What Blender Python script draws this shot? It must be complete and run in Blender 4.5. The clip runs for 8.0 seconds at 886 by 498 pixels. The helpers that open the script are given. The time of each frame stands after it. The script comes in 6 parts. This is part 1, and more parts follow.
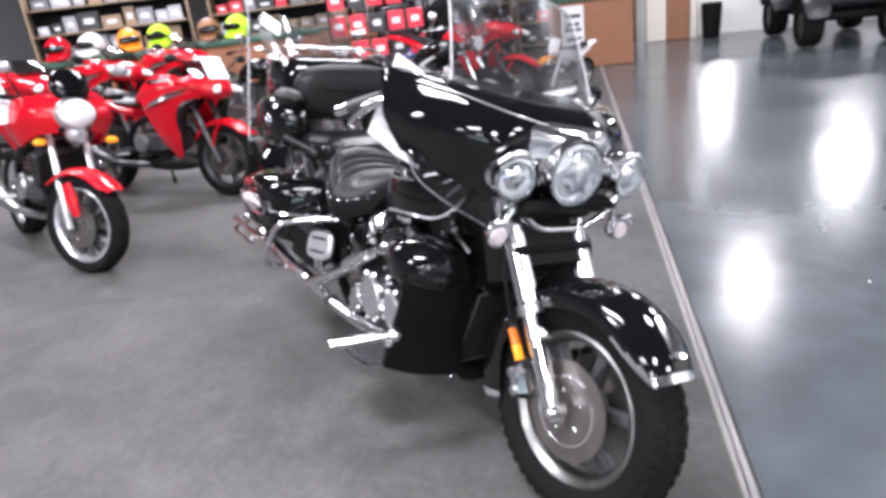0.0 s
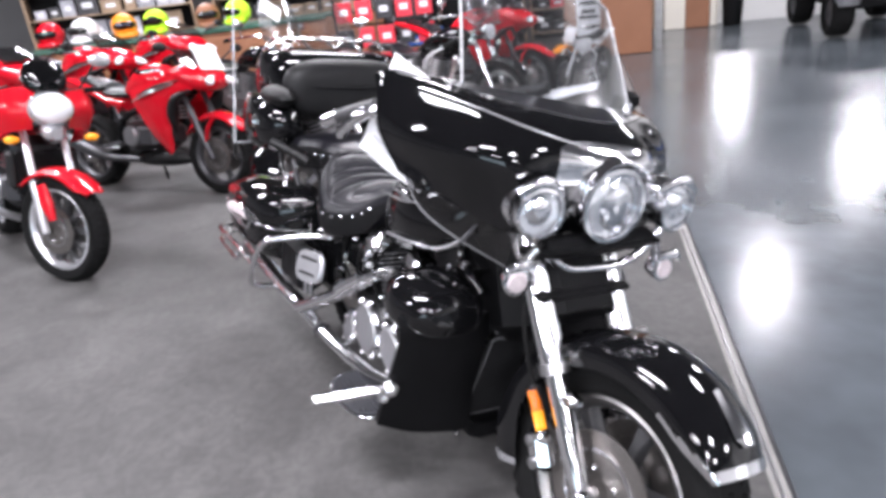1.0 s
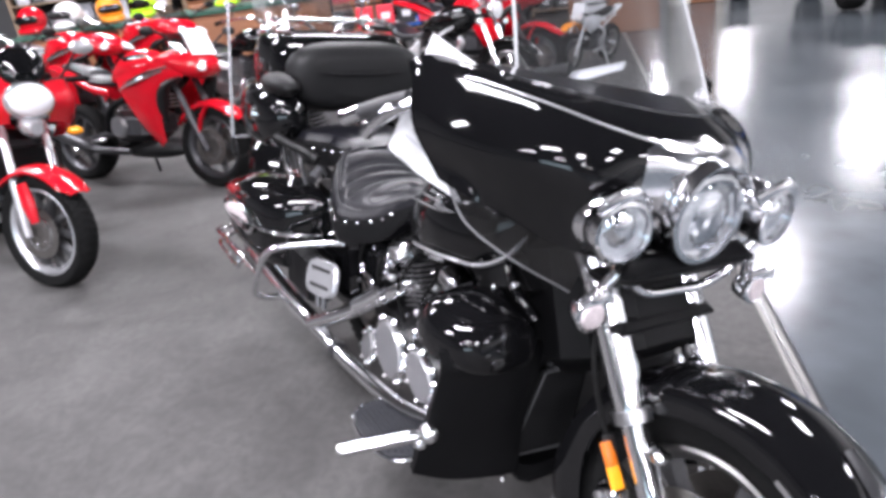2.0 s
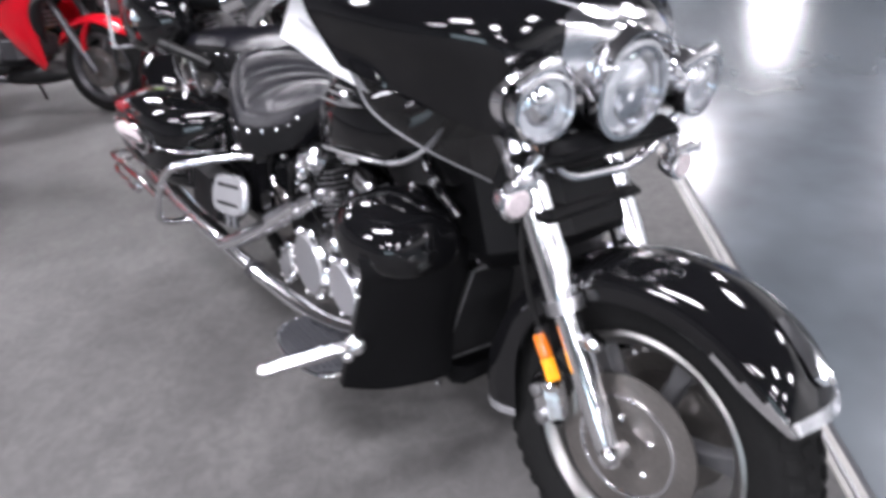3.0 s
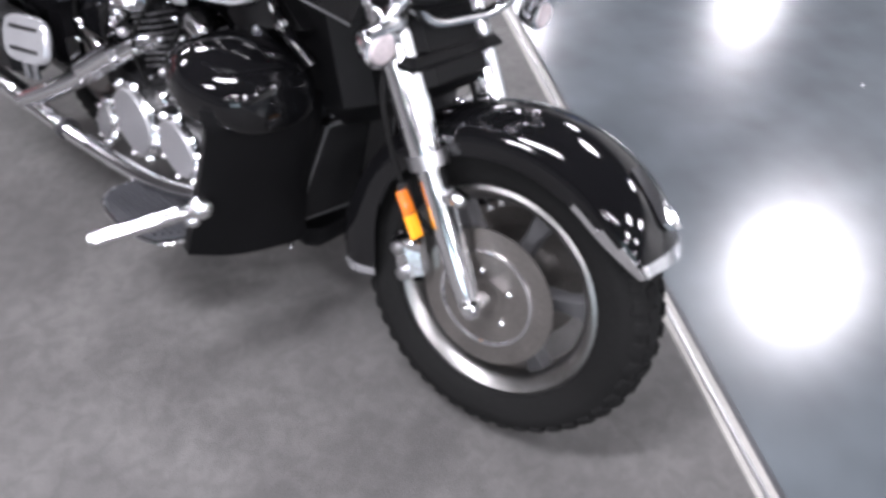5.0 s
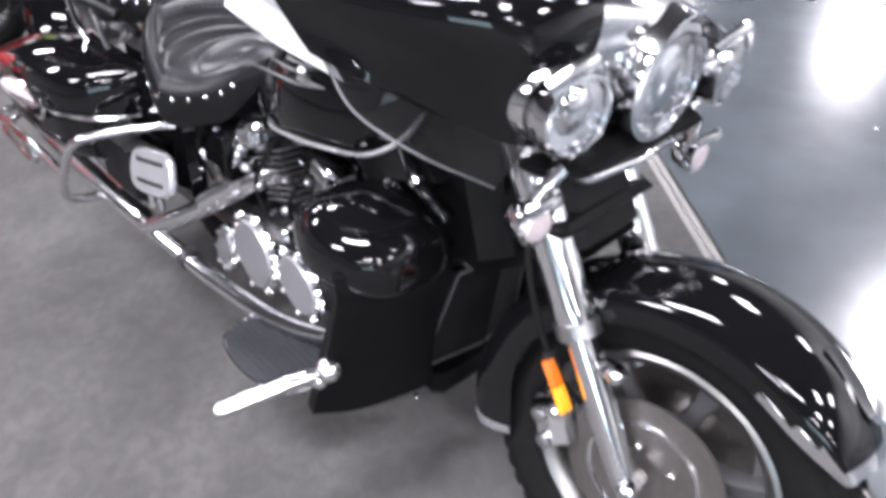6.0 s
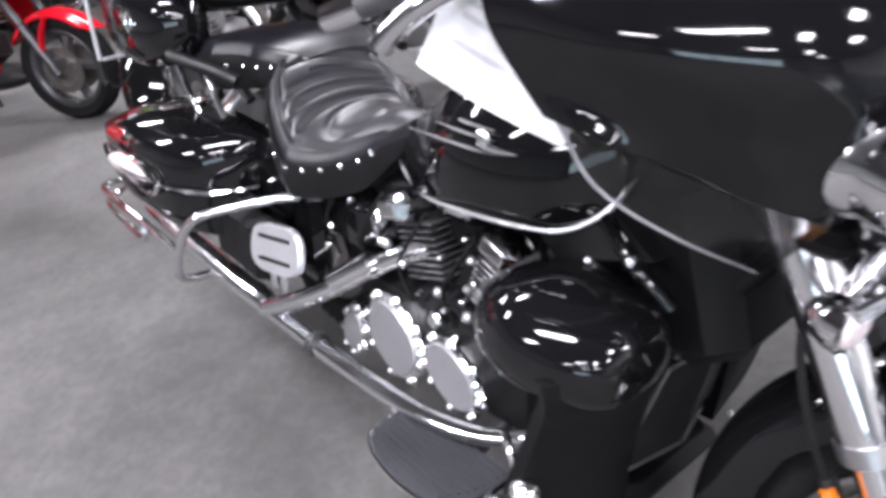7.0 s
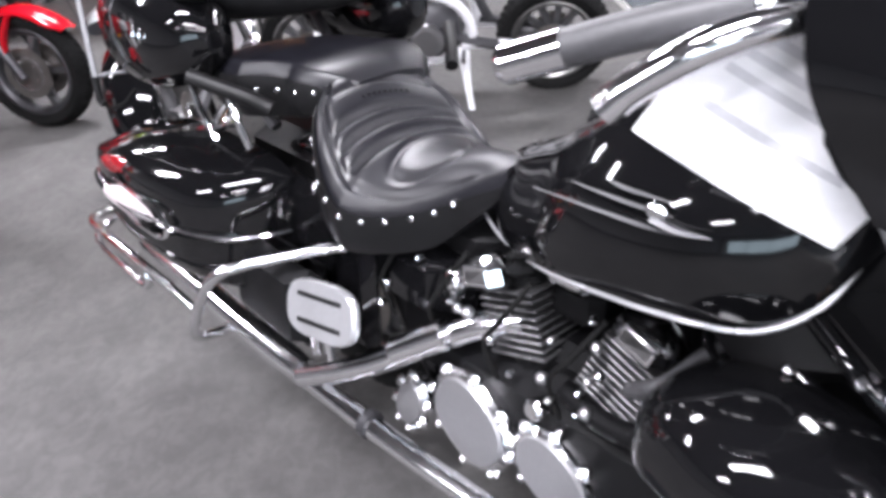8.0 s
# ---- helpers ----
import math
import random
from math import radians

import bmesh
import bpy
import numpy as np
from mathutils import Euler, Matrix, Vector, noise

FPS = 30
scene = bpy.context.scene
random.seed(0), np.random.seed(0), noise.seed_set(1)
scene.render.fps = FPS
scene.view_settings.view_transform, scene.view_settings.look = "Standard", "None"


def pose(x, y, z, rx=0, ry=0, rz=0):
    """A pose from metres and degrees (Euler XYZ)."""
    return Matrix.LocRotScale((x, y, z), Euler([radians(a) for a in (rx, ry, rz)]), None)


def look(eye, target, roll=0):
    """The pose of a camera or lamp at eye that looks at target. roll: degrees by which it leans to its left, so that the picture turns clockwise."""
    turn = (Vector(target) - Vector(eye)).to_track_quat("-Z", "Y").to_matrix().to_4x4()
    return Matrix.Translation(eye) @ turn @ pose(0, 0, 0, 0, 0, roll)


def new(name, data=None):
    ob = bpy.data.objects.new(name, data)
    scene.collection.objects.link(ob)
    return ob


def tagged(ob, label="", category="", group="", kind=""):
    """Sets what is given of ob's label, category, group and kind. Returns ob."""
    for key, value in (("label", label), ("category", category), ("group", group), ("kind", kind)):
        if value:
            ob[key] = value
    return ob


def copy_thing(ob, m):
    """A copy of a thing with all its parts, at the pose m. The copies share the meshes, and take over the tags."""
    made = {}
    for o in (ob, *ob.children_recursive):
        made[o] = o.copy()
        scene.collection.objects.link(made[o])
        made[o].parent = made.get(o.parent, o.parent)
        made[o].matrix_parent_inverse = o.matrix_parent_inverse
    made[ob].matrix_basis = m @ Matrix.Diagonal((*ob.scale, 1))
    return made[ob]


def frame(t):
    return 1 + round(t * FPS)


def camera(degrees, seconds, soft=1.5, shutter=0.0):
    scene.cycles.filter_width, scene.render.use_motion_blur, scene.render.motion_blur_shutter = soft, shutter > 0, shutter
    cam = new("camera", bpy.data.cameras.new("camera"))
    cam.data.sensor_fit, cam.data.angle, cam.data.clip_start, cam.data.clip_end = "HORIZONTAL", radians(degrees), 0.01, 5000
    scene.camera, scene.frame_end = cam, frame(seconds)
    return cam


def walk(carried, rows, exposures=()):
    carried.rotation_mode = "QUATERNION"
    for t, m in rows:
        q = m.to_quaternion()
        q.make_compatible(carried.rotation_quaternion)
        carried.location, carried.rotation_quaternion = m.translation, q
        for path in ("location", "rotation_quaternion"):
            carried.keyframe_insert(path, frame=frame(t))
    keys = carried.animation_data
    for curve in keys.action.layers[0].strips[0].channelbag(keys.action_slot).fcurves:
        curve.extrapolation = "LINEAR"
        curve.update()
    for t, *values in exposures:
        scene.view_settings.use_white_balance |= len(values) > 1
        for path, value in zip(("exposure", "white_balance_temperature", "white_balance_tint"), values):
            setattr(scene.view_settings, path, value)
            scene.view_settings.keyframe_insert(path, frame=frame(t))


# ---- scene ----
cam = camera(64.7, 8.0, soft=3.7, shutter=0.4)
PATH = [
    (0, (-1.073, -1.401, 1.568), (-0.239, 0.267, 0.846), -7.0),
    (0.5, (-1.038, -1.246, 1.569), (-0.178, 0.394, 0.814), -7.1),
    (1, (-0.873, -1.047, 1.563), (-0.069, 0.621, 0.807), -6.8),
    (1.2, (-0.842, -0.989, 1.554), (-0.065, 0.697, 0.809), -6.7),
    (2.3, (-0.823, -0.651, 1.526), (0.004, 0.96, 0.676), -8.6),
    (2.5, (-0.817, -0.644, 1.505), (0.031, 0.936, 0.619), -9.2),
    (3, (-0.772, -0.645, 1.453), (0.114, 0.812, 0.409), -9.8),
    (3.5, (-0.754, -0.663, 1.408), (0.249, 0.556, 0.179), -9.4),
    (4, (-0.728, -0.668, 1.369), (0.353, 0.297, -0.01), -3.8),
    (4.2, (-0.734, -0.669, 1.354), (0.398, 0.21, -0.042), -1.2),
    (5.3, (-0.806, -0.513, 1.422), (0.218, 0.54, 0.065), -2.1),
    (5.5, (-0.792, -0.465, 1.429), (0.211, 0.634, 0.092), -3.3),
    (6, (-0.703, -0.343, 1.488), (0.218, 0.815, 0.296), -7.3),
    (6.5, (-0.660, -0.213, 1.468), (0.224, 1.083, 0.396), -8.8),
    (7, (-0.739, -0.008, 1.441), (0.133, 1.295, 0.367), -12.0),
    (7.5, (-0.791, 0.192, 1.456), (0.152, 1.432, 0.369), -11.9),
    (8, (-0.734, 0.382, 1.434), (0.217, 1.612, 0.342), -9.6),
]
walk(cam, [(t, look(eye, target, roll)) for t, eye, target, roll in PATH], exposures=[(0.0, 0.20), (5.0, 0.20), (6.0, 0.30), (6.5, 0.42), (7.0, 0.47), (8.0, 0.48)])

# ---- light ----
ROOM = pose(0, 0, 0, 0, 0, 51.7)          # the building's own axes: a runs along the carpet's edge, b across it
CEILING = 4.6


def room(a, b, z=0.0):
    return ROOM @ Vector((a, b, z))


world = bpy.data.worlds.new("world")
scene.world = world
world.use_nodes = True
world.node_tree.nodes["Background"].inputs["Color"].default_value = (0.9, 0.95, 1.0, 1)
world.node_tree.nodes["Background"].inputs["Strength"].default_value = 0.25

# fixtures over the aisle, then rows over the carpet: place (a, b), length and width
LAMPS = [(10.8, -3.1, 0.85, 0.6), (4.0, -4.6, 1.2, 0.8), (18.8, -7.4, 1.4, 0.9), (27.0, -5.6, 1.4, 0.9), (17.8, -2.9, 1.2, 0.8), (11.1, -7.7, 1.2, 0.8), (-3.0, -4.6, 1.2, 0.8), (-7.2, -2.0, 1.4, 0.9), (-7.2, -6.5, 1.4, 0.9), (-2.5, -9.5, 1.4, 0.9), (3.6, -10.0, 1.2, 0.8), (-14.0, -3.5, 1.4, 0.9), (-19.0, -6.5, 1.4, 0.9)]
LAMPS += [(a, 1.6, 0.40, 2.4) for a in (-13.0, -6.0, -0.4, 5.2)] + [(a, 6.4, 0.40, 2.4) for a in (-9.0, -2.2, 4.0, 9.5)]
for a, b, long, wide in LAMPS:
    lamp = bpy.data.lights.new("ceiling_lamp", "AREA")
    lamp.shape, lamp.size, lamp.size_y = "RECTANGLE", long, wide
    lamp.energy, lamp.color = (365 if long < 0.5 else 278) * long * wide, (0.982, 0.962, 1.05)
    new("ceiling_lamp", lamp).matrix_world = ROOM @ pose(a, b, CEILING - 0.09)

# ---- materials ----


def mat(name, colour, rough=0.5, metal=0.0, scale=8.0, vary=0.15, fine=120.0, bump=0.0, coat=0.0, rough_vary=0.1, spread=0.0, **more):
    """A principled surface with variation at two scales and, if wanted, fine relief; spread varies it from piece to piece."""
    m = bpy.data.materials.new(name)
    m.use_nodes = True
    nt = m.node_tree
    n, l = nt.nodes, nt.links
    bsdf = n["Principled BSDF"]
    bsdf.inputs["Metallic"].default_value = metal
    bsdf.inputs["Coat Weight"].default_value = coat
    bsdf.inputs["Coat Roughness"].default_value = 0.04
    tc = n.new("ShaderNodeTexCoord")
    big, small = n.new("ShaderNodeTexNoise"), n.new("ShaderNodeTexNoise")
    big.inputs["Scale"].default_value, small.inputs["Scale"].default_value = scale, fine
    big.inputs["Detail"].default_value = 5
    l.new(tc.outputs["Object"], big.inputs["Vector"])
    l.new(tc.outputs["Object"], small.inputs["Vector"])
    mix = n.new("ShaderNodeMix")
    mix.data_type = "FLOAT"
    mix.inputs[0].default_value = 0.45
    l.new(big.outputs["Fac"], mix.inputs[2])
    l.new(small.outputs["Fac"], mix.inputs[3])
    val = n.new("ShaderNodeMapRange")
    val.inputs["From Min"].default_value, val.inputs["From Max"].default_value = 0.3, 0.7
    val.inputs["To Min"].default_value, val.inputs["To Max"].default_value = 1 - vary, 1 + vary
    l.new(mix.outputs[0], val.inputs["Value"])
    hsv = n.new("ShaderNodeHueSaturation")
    hsv.inputs["Color"].default_value = (*colour, 1)
    last = val.outputs["Result"]
    if spread:
        info, ran, mul = n.new("ShaderNodeObjectInfo"), n.new("ShaderNodeMapRange"), n.new("ShaderNodeMath")
        ran.inputs["To Min"].default_value, ran.inputs["To Max"].default_value = 1 - spread, 1 + spread
        mul.operation = "MULTIPLY"
        l.new(info.outputs["Random"], ran.inputs["Value"])
        l.new(ran.outputs["Result"], mul.inputs[0])
        l.new(last, mul.inputs[1])
        last = mul.outputs[0]
    l.new(last, hsv.inputs["Value"])
    l.new(hsv.outputs["Color"], bsdf.inputs["Base Color"])
    rr = n.new("ShaderNodeMapRange")
    rr.inputs["From Min"].default_value, rr.inputs["From Max"].default_value = 0.3, 0.7
    rr.inputs["To Min"].default_value, rr.inputs["To Max"].default_value = rough * (1 - rough_vary), rough * (1 + rough_vary)
    l.new(big.outputs["Fac"], rr.inputs["Value"])
    l.new(rr.outputs["Result"], bsdf.inputs["Roughness"])
    if bump:
        b = n.new("ShaderNodeBump")
        b.inputs["Strength"].default_value, b.inputs["Distance"].default_value = bump, 0.004
        l.new(small.outputs["Fac"], b.inputs["Height"])
        l.new(b.outputs["Normal"], bsdf.inputs["Normal"])
    for key, value in more.items():
        bsdf.inputs[key].default_value = value
    return m


def clear(name, tint, gloss=0.05, base=0.05, rise=0.55):
    """Thin clear plastic or glass: see-through with a sharp sheen that grows at a slant."""
    m = bpy.data.materials.new(name)
    m.use_nodes = True
    n, l = m.node_tree.nodes, m.node_tree.links
    n.remove(n["Principled BSDF"])
    see, shine, slant, power, spread, mix = (n.new("ShaderNode" + k) for k in ("BsdfTransparent", "BsdfGlossy", "LayerWeight", "Math", "MapRange", "MixShader"))
    see.inputs["Color"].default_value = (*tint, 1)
    shine.inputs["Roughness"].default_value = gloss
    slant.inputs["Blend"].default_value = 0.5
    power.operation = "POWER"
    power.inputs[1].default_value = 3.0
    spread.inputs["To Min"].default_value, spread.inputs["To Max"].default_value = base, rise
    l.new(slant.outputs["Facing"], power.inputs[0])
    l.new(power.outputs[0], spread.inputs["Value"])
    l.new(spread.outputs["Result"], mix.inputs[0])
    l.new(see.outputs[0], mix.inputs[1])
    l.new(shine.outputs[0], mix.inputs[2])
    l.new(mix.outputs[0], n["Material Output"].inputs["Surface"])
    return m


BLACK = mat("black_gloss_paint", (0.0035, 0.0035, 0.004), 0.06, vary=0.2)
SATIN = mat("satin_black", (0.0035, 0.0035, 0.004), 0.55, vary=0.25, bump=0.05, **{"Specular IOR Level": 0.14})
PLASTIC = mat("black_plastic", (0.006, 0.006, 0.0065), 0.5, vary=0.25, bump=0.15, **{"Specular IOR Level": 0.3})
CHROME = mat("chrome", (0.88, 0.88, 0.90), 0.12, 1.0, vary=0.05, scale=5, rough_vary=0.5)
TRIM = mat("satin_bright_trim", (0.62, 0.62, 0.64), 0.30, 0.65, vary=0.06)
ALLOY = mat("brushed_alloy", (0.5, 0.5, 0.51), 0.33, 1.0, vary=0.1, bump=0.08)
SILVER = mat("silver_paint", (0.55, 0.55, 0.57), 0.25, 0.7, vary=0.08)
COVER = mat("satin_alloy_cover", (0.31, 0.31, 0.32), 0.42, 0.75, vary=0.06, bump=0.05)
RUBBER = mat("tyre_rubber", (0.008, 0.008, 0.008), 0.85, vary=0.3, bump=0.3, **{"Specular IOR Level": 0.1})
LEATHER = mat("black_leather", (0.005, 0.005, 0.0075), 0.36, scale=14, vary=0.25, fine=520, bump=0.08, **{"Specular IOR Level": 0.54})
VINYL = mat("black_vinyl", (0.0045, 0.0045, 0.005), 0.5, scale=14, vary=0.25, fine=400, bump=0.08, **{"Specular IOR Level": 0.22})
GRIP = mat("grey_grip_rubber", (0.040, 0.040, 0.043), 0.5, vary=0.2, bump=0.1, **{"Specular IOR Level": 0.6})
RIM = mat("cast_rim_alloy", (0.27, 0.265, 0.26), 0.36, 1.0, scale=14, vary=0.15, bump=0.06)
DISC = mat("disc_steel", (0.24, 0.225, 0.213), 0.36, 0.9, scale=20, vary=0.15, bump=0.05)
PEWTER = mat("pewter", (0.13, 0.13, 0.135), 0.5, 0.9, vary=0.15, bump=0.05)
DEEPAMBER = mat("deep_amber_lens", (0.50, 0.12, 0.006), 0.2, vary=0.1, coat=0.6)
AMBER = mat("amber_lens", (0.90, 0.33, 0.012), 0.2, vary=0.1, coat=0.6)
REDLENS = mat("red_lens", (0.20, 0.006, 0.010), 0.12, vary=0.1, coat=0.8)
PINK = mat("clear_signal_lens", (0.52, 0.46, 0.47), 0.34, vary=0.2, scale=30)
PAPER = mat("white_paper", (0.90, 0.90, 0.92), 0.7, scale=3, vary=0.04)
INK = mat("grey_print", (0.66, 0.66, 0.69), 0.8)
CLEAR = clear("clear_shield", (0.88, 0.90, 0.91), 0.16, 0.24, 0.65)
SMOKE = clear("smoked_acrylic", (0.62, 0.62, 0.63), 0.14, 0.045)
LENS = clear("lamp_glass", (0.95, 0.96, 0.97), 0.03, 0.10, 0.5)
DAYLIGHT = bpy.data.materials.new("daylight")
DAYLIGHT.use_nodes = True
DAYLIGHT.node_tree.nodes["Principled BSDF"].inputs["Base Color"].default_value = (0.1, 0.1, 0.1, 1)
DAYLIGHT.node_tree.nodes["Principled BSDF"].inputs["Emission Color"].default_value = (0.72, 0.88, 1.0, 1)
DAYLIGHT.node_tree.nodes["Principled BSDF"].inputs["Emission Strength"].default_value = 6.0
BOWL = mat("lamp_reflector", (0.95, 0.95, 0.96), 0.10, 0.72, vary=0.04)
DULL = mat("dull_grey_plastic", (0.070, 0.070, 0.073), 0.6, vary=0.1)
FIN = mat("fin_edge_alloy", (0.16, 0.16, 0.165), 0.4, 0.8, vary=0.2)
FOOTPAD = mat("footboard_rubber", (0.026, 0.027, 0.031), 0.6, scale=30, vary=0.2, bump=0.2, **{"Specular IOR Level": 0.22})
EDGE = mat("acrylic_edge", (0.34, 0.34, 0.35), 0.3)
RED = mat("red_gloss_plastic", (0.50, 0.006, 0.016), 0.16, vary=0.1)
DARKGREY = mat("dark_grey_metal", (0.06, 0.06, 0.065), 0.4, 0.6, vary=0.2, bump=0.1)
WHITE = mat("white_plastic", (0.72, 0.72, 0.74), 0.35, vary=0.06)
HIVIS = mat("neon_yellow_fabric", (0.52, 0.90, 0.03), 0.7, scale=12, vary=0.25, bump=0.3)
ORANGE = mat("orange_plastic", (0.80, 0.27, 0.02), 0.35)
BLUE = mat("blue_plastic", (0.03, 0.12, 0.45), 0.4)
BROWN = mat("brown_laminate", (0.26, 0.115, 0.06), 0.45, scale=4, vary=0.12, bump=0.05)
GREEN = mat("dark_green_edge", (0.02, 0.075, 0.05), 0.5)
CREAM = mat("cream_paint", (0.68, 0.64, 0.56), 0.6, scale=2, vary=0.05)
TAN = mat("tan_wood", (0.27, 0.19, 0.125), 0.55, scale=5, vary=0.15)
WALLP = mat("pale_wall_paint", (0.80, 0.79, 0.77), 0.8, scale=1.5, vary=0.05, bump=0.05)
# made-up grey for the west and south walls, to darken reflections in gloss paint
WALLG = mat("grey_wall_paint", (0.26, 0.26, 0.265), 0.8, scale=1.5, vary=0.08, bump=0.05)
CEIL = mat("dark_ceiling", (0.11, 0.11, 0.115), 0.9, scale=3, vary=0.06, bump=0.2)
STRIP = mat("metal_edge_strip", (0.30, 0.29, 0.275), 0.5, 0.3, scale=10, vary=0.2, bump=0.1)
GREYBOX = mat("grey_carton", (0.30, 0.30, 0.33), 0.7, scale=9, vary=0.35, spread=0.6)
REDBOX = mat("red_carton", (0.55, 0.03, 0.05), 0.5, scale=9, vary=0.25, spread=0.3)


def carpet_material():
    """Short grey pile with broad walked-in patches, blotches and fibre grain."""
    m = mat("grey_carpet", (0.0705, 0.0680, 0.0665), 0.72, scale=9.0, vary=0.34, fine=260, bump=0.9)
    n, l = m.node_tree.nodes, m.node_tree.links
    tc, hsv = n["Texture Coordinate"], n["Hue/Saturation/Value"]
    value = hsv.inputs["Value"].links[0].from_socket
    for size, detail, low, high in ((0.9, 6, 0.86, 1.13), (3.1, 8, 0.87, 1.10), (26.0, 3, 0.90, 1.09)):
        patch, span, mul = n.new("ShaderNodeTexNoise"), n.new("ShaderNodeMapRange"), n.new("ShaderNodeMath")
        patch.inputs["Scale"].default_value, patch.inputs["Detail"].default_value, patch.inputs["Distortion"].default_value = size, detail, 0.6
        span.inputs["From Min"].default_value, span.inputs["From Max"].default_value = 0.40, 0.60
        span.inputs["To Min"].default_value, span.inputs["To Max"].default_value = low, high
        mul.operation = "MULTIPLY"
        l.new(tc.outputs["Object"], patch.inputs["Vector"])
        l.new(patch.outputs["Fac"], span.inputs["Value"])
        l.new(value, mul.inputs[0])
        l.new(span.outputs["Result"], mul.inputs[1])
        value = mul.outputs[0]
    l.new(value, hsv.inputs["Value"])
    return m


CARPET = carpet_material()
SLATE = mat("polished_concrete", (0.072, 0.083, 0.092), 0.215, scale=1.1, vary=0.30, fine=4, rough_vary=0.15, **{"Specular IOR Level": 0.8})

# ---- geometry helpers ----


def mesh_of(name, geo, material, smooth=True, sharp=38):
    me = bpy.data.meshes.new(name)
    me.from_pydata([tuple(v) for v in geo[0]], [], [tuple(f) for f in geo[1]])
    me.materials.append(material)
    bm = bmesh.new()
    bm.from_mesh(me)
    bmesh.ops.recalc_face_normals(bm, faces=bm.faces)
    if smooth:
        for f in bm.faces:
            f.smooth = True
        for e in bm.edges:
            if len(e.link_faces) != 2 or e.calc_face_angle(0.0) > radians(sharp):
                e.smooth = False
            elif e.calc_face_angle(0.0) > 0.08:
                p, q = (f.calc_area() for f in e.link_faces)
                if max(p, q) > 9 * min(p, q):
                    e.smooth = False
    bm.to_mesh(me)
    bm.free()
    return me


def part(name, geo, material, parent, label="", sharp=38):
    """One mesh under a thing or under a part."""
    ob = new(name, mesh_of(name, geo, material, sharp=sharp))
    ob.parent = parent
    return tagged(ob, label)


def thing(name, label, category, group="", kind="", m=None):
    """An empty at the base of a thing that parents its parts."""
    ob = new(name)
    ob.empty_display_size = 0.1
    if m is not None:
        ob.matrix_basis = m
    return tagged(ob, label, category, group, kind)


def solid(name, geo, material, label, category, group="", kind="", m=None, sharp=38):
    """A thing that is one mesh."""
    ob = new(name, mesh_of(name, geo, material, sharp=sharp))
    if m is not None:
        ob.matrix_basis = m
    return tagged(ob, label, category, group, kind)


def join(*geos):
    vs, fs = [], []
    for v, f in geos:
        k = len(vs)
        vs += [Vector(p) for p in v]
        fs += [tuple(i + k for i in q) for q in f]
    return vs, fs


def xf(geo, m):
    return [m @ Vector(v) for v in geo[0]], geo[1]


def mirror(geo):
    return [Vector((-v[0], v[1], v[2])) for v in geo[0]], [tuple(reversed(f)) for f in geo[1]]


def cat(pts, n, closed=False):
    """A smooth curve through the rows of pts, n steps between two rows."""
    p = np.array(pts, float)
    k = len(p)
    if closed:
        q = np.concatenate([p[-1:], p, p[:2]])
    else:
        q = np.concatenate([2 * p[:1] - p[1:2], p, 2 * p[-1:] - p[-2:-1]])
    out = []
    for i in range(k if closed else k - 1):
        a, b, c, d = q[i : i + 4]
        for j in range(n):
            t = j / n
            out.append(0.5 * (2 * b + (c - a) * t + (2 * a - 5 * b + 4 * c - d) * t * t + (3 * b - a - 3 * c + d) * t**3))
    if not closed:
        out.append(p[-1])
    return np.array(out)


def grid(p, closed_u=False, closed_v=False):
    """A sheet over rows u and columns v of points."""
    p = np.asarray(p)
    nu, nv = p.shape[:2]
    fs = []
    for i in range(nu if closed_u else nu - 1):
        for j in range(nv if closed_v else nv - 1):
            a, b = (i + 1) % nu, (j + 1) % nv
            fs.append((i * nv + j, a * nv + j, a * nv + b, i * nv + b))
    return [Vector(v) for v in p.reshape(-1, 3)], fs


def net(ctrl, nu, nv):
    """A smooth open sheet through a net of control points."""
    c = cat(np.array(ctrl, float), nu)
    c = cat(c.transpose(1, 0, 2), nv)
    return c.transpose(1, 0, 2)


def shell(p, thick):
    """A sheet with thickness, closed at its rim; it grows against its normals."""
    p = np.asarray(p)
    nu, nv = p.shape[:2]
    du, dv = np.gradient(p, axis=0), np.gradient(p, axis=1)
    nrm = np.cross(du, dv)
    nrm /= np.linalg.norm(nrm, axis=2, keepdims=True) + 1e-9
    q = p - nrm * thick
    v1, f1 = grid(p)
    v2, f2 = grid(q)
    k = len(v1)
    fs = f1 + [tuple(reversed([i + k for i in f])) for f in f2]
    ring = [i * nv for i in range(nu)] + [(nu - 1) * nv + j for j in range(1, nv)] + [i * nv + nv - 1 for i in range(nu - 2, -1, -1)] + list(range(nv - 2, 0, -1))
    for i, a in enumerate(ring):
        b = ring[(i + 1) % len(ring)]
        fs.append((a, b, b + k, a + k))
    return v1 + v2, fs


def loft(sections, cap=True):
    """A skin over closed loops of the same count."""
    p = np.array(sections, float)
    vs, fs = grid(p, closed_v=True)
    if cap:
        m = p.shape[1]
        fs = fs + [tuple(reversed(range(m))), tuple(range((p.shape[0] - 1) * m, p.shape[0] * m))]
    return vs, fs


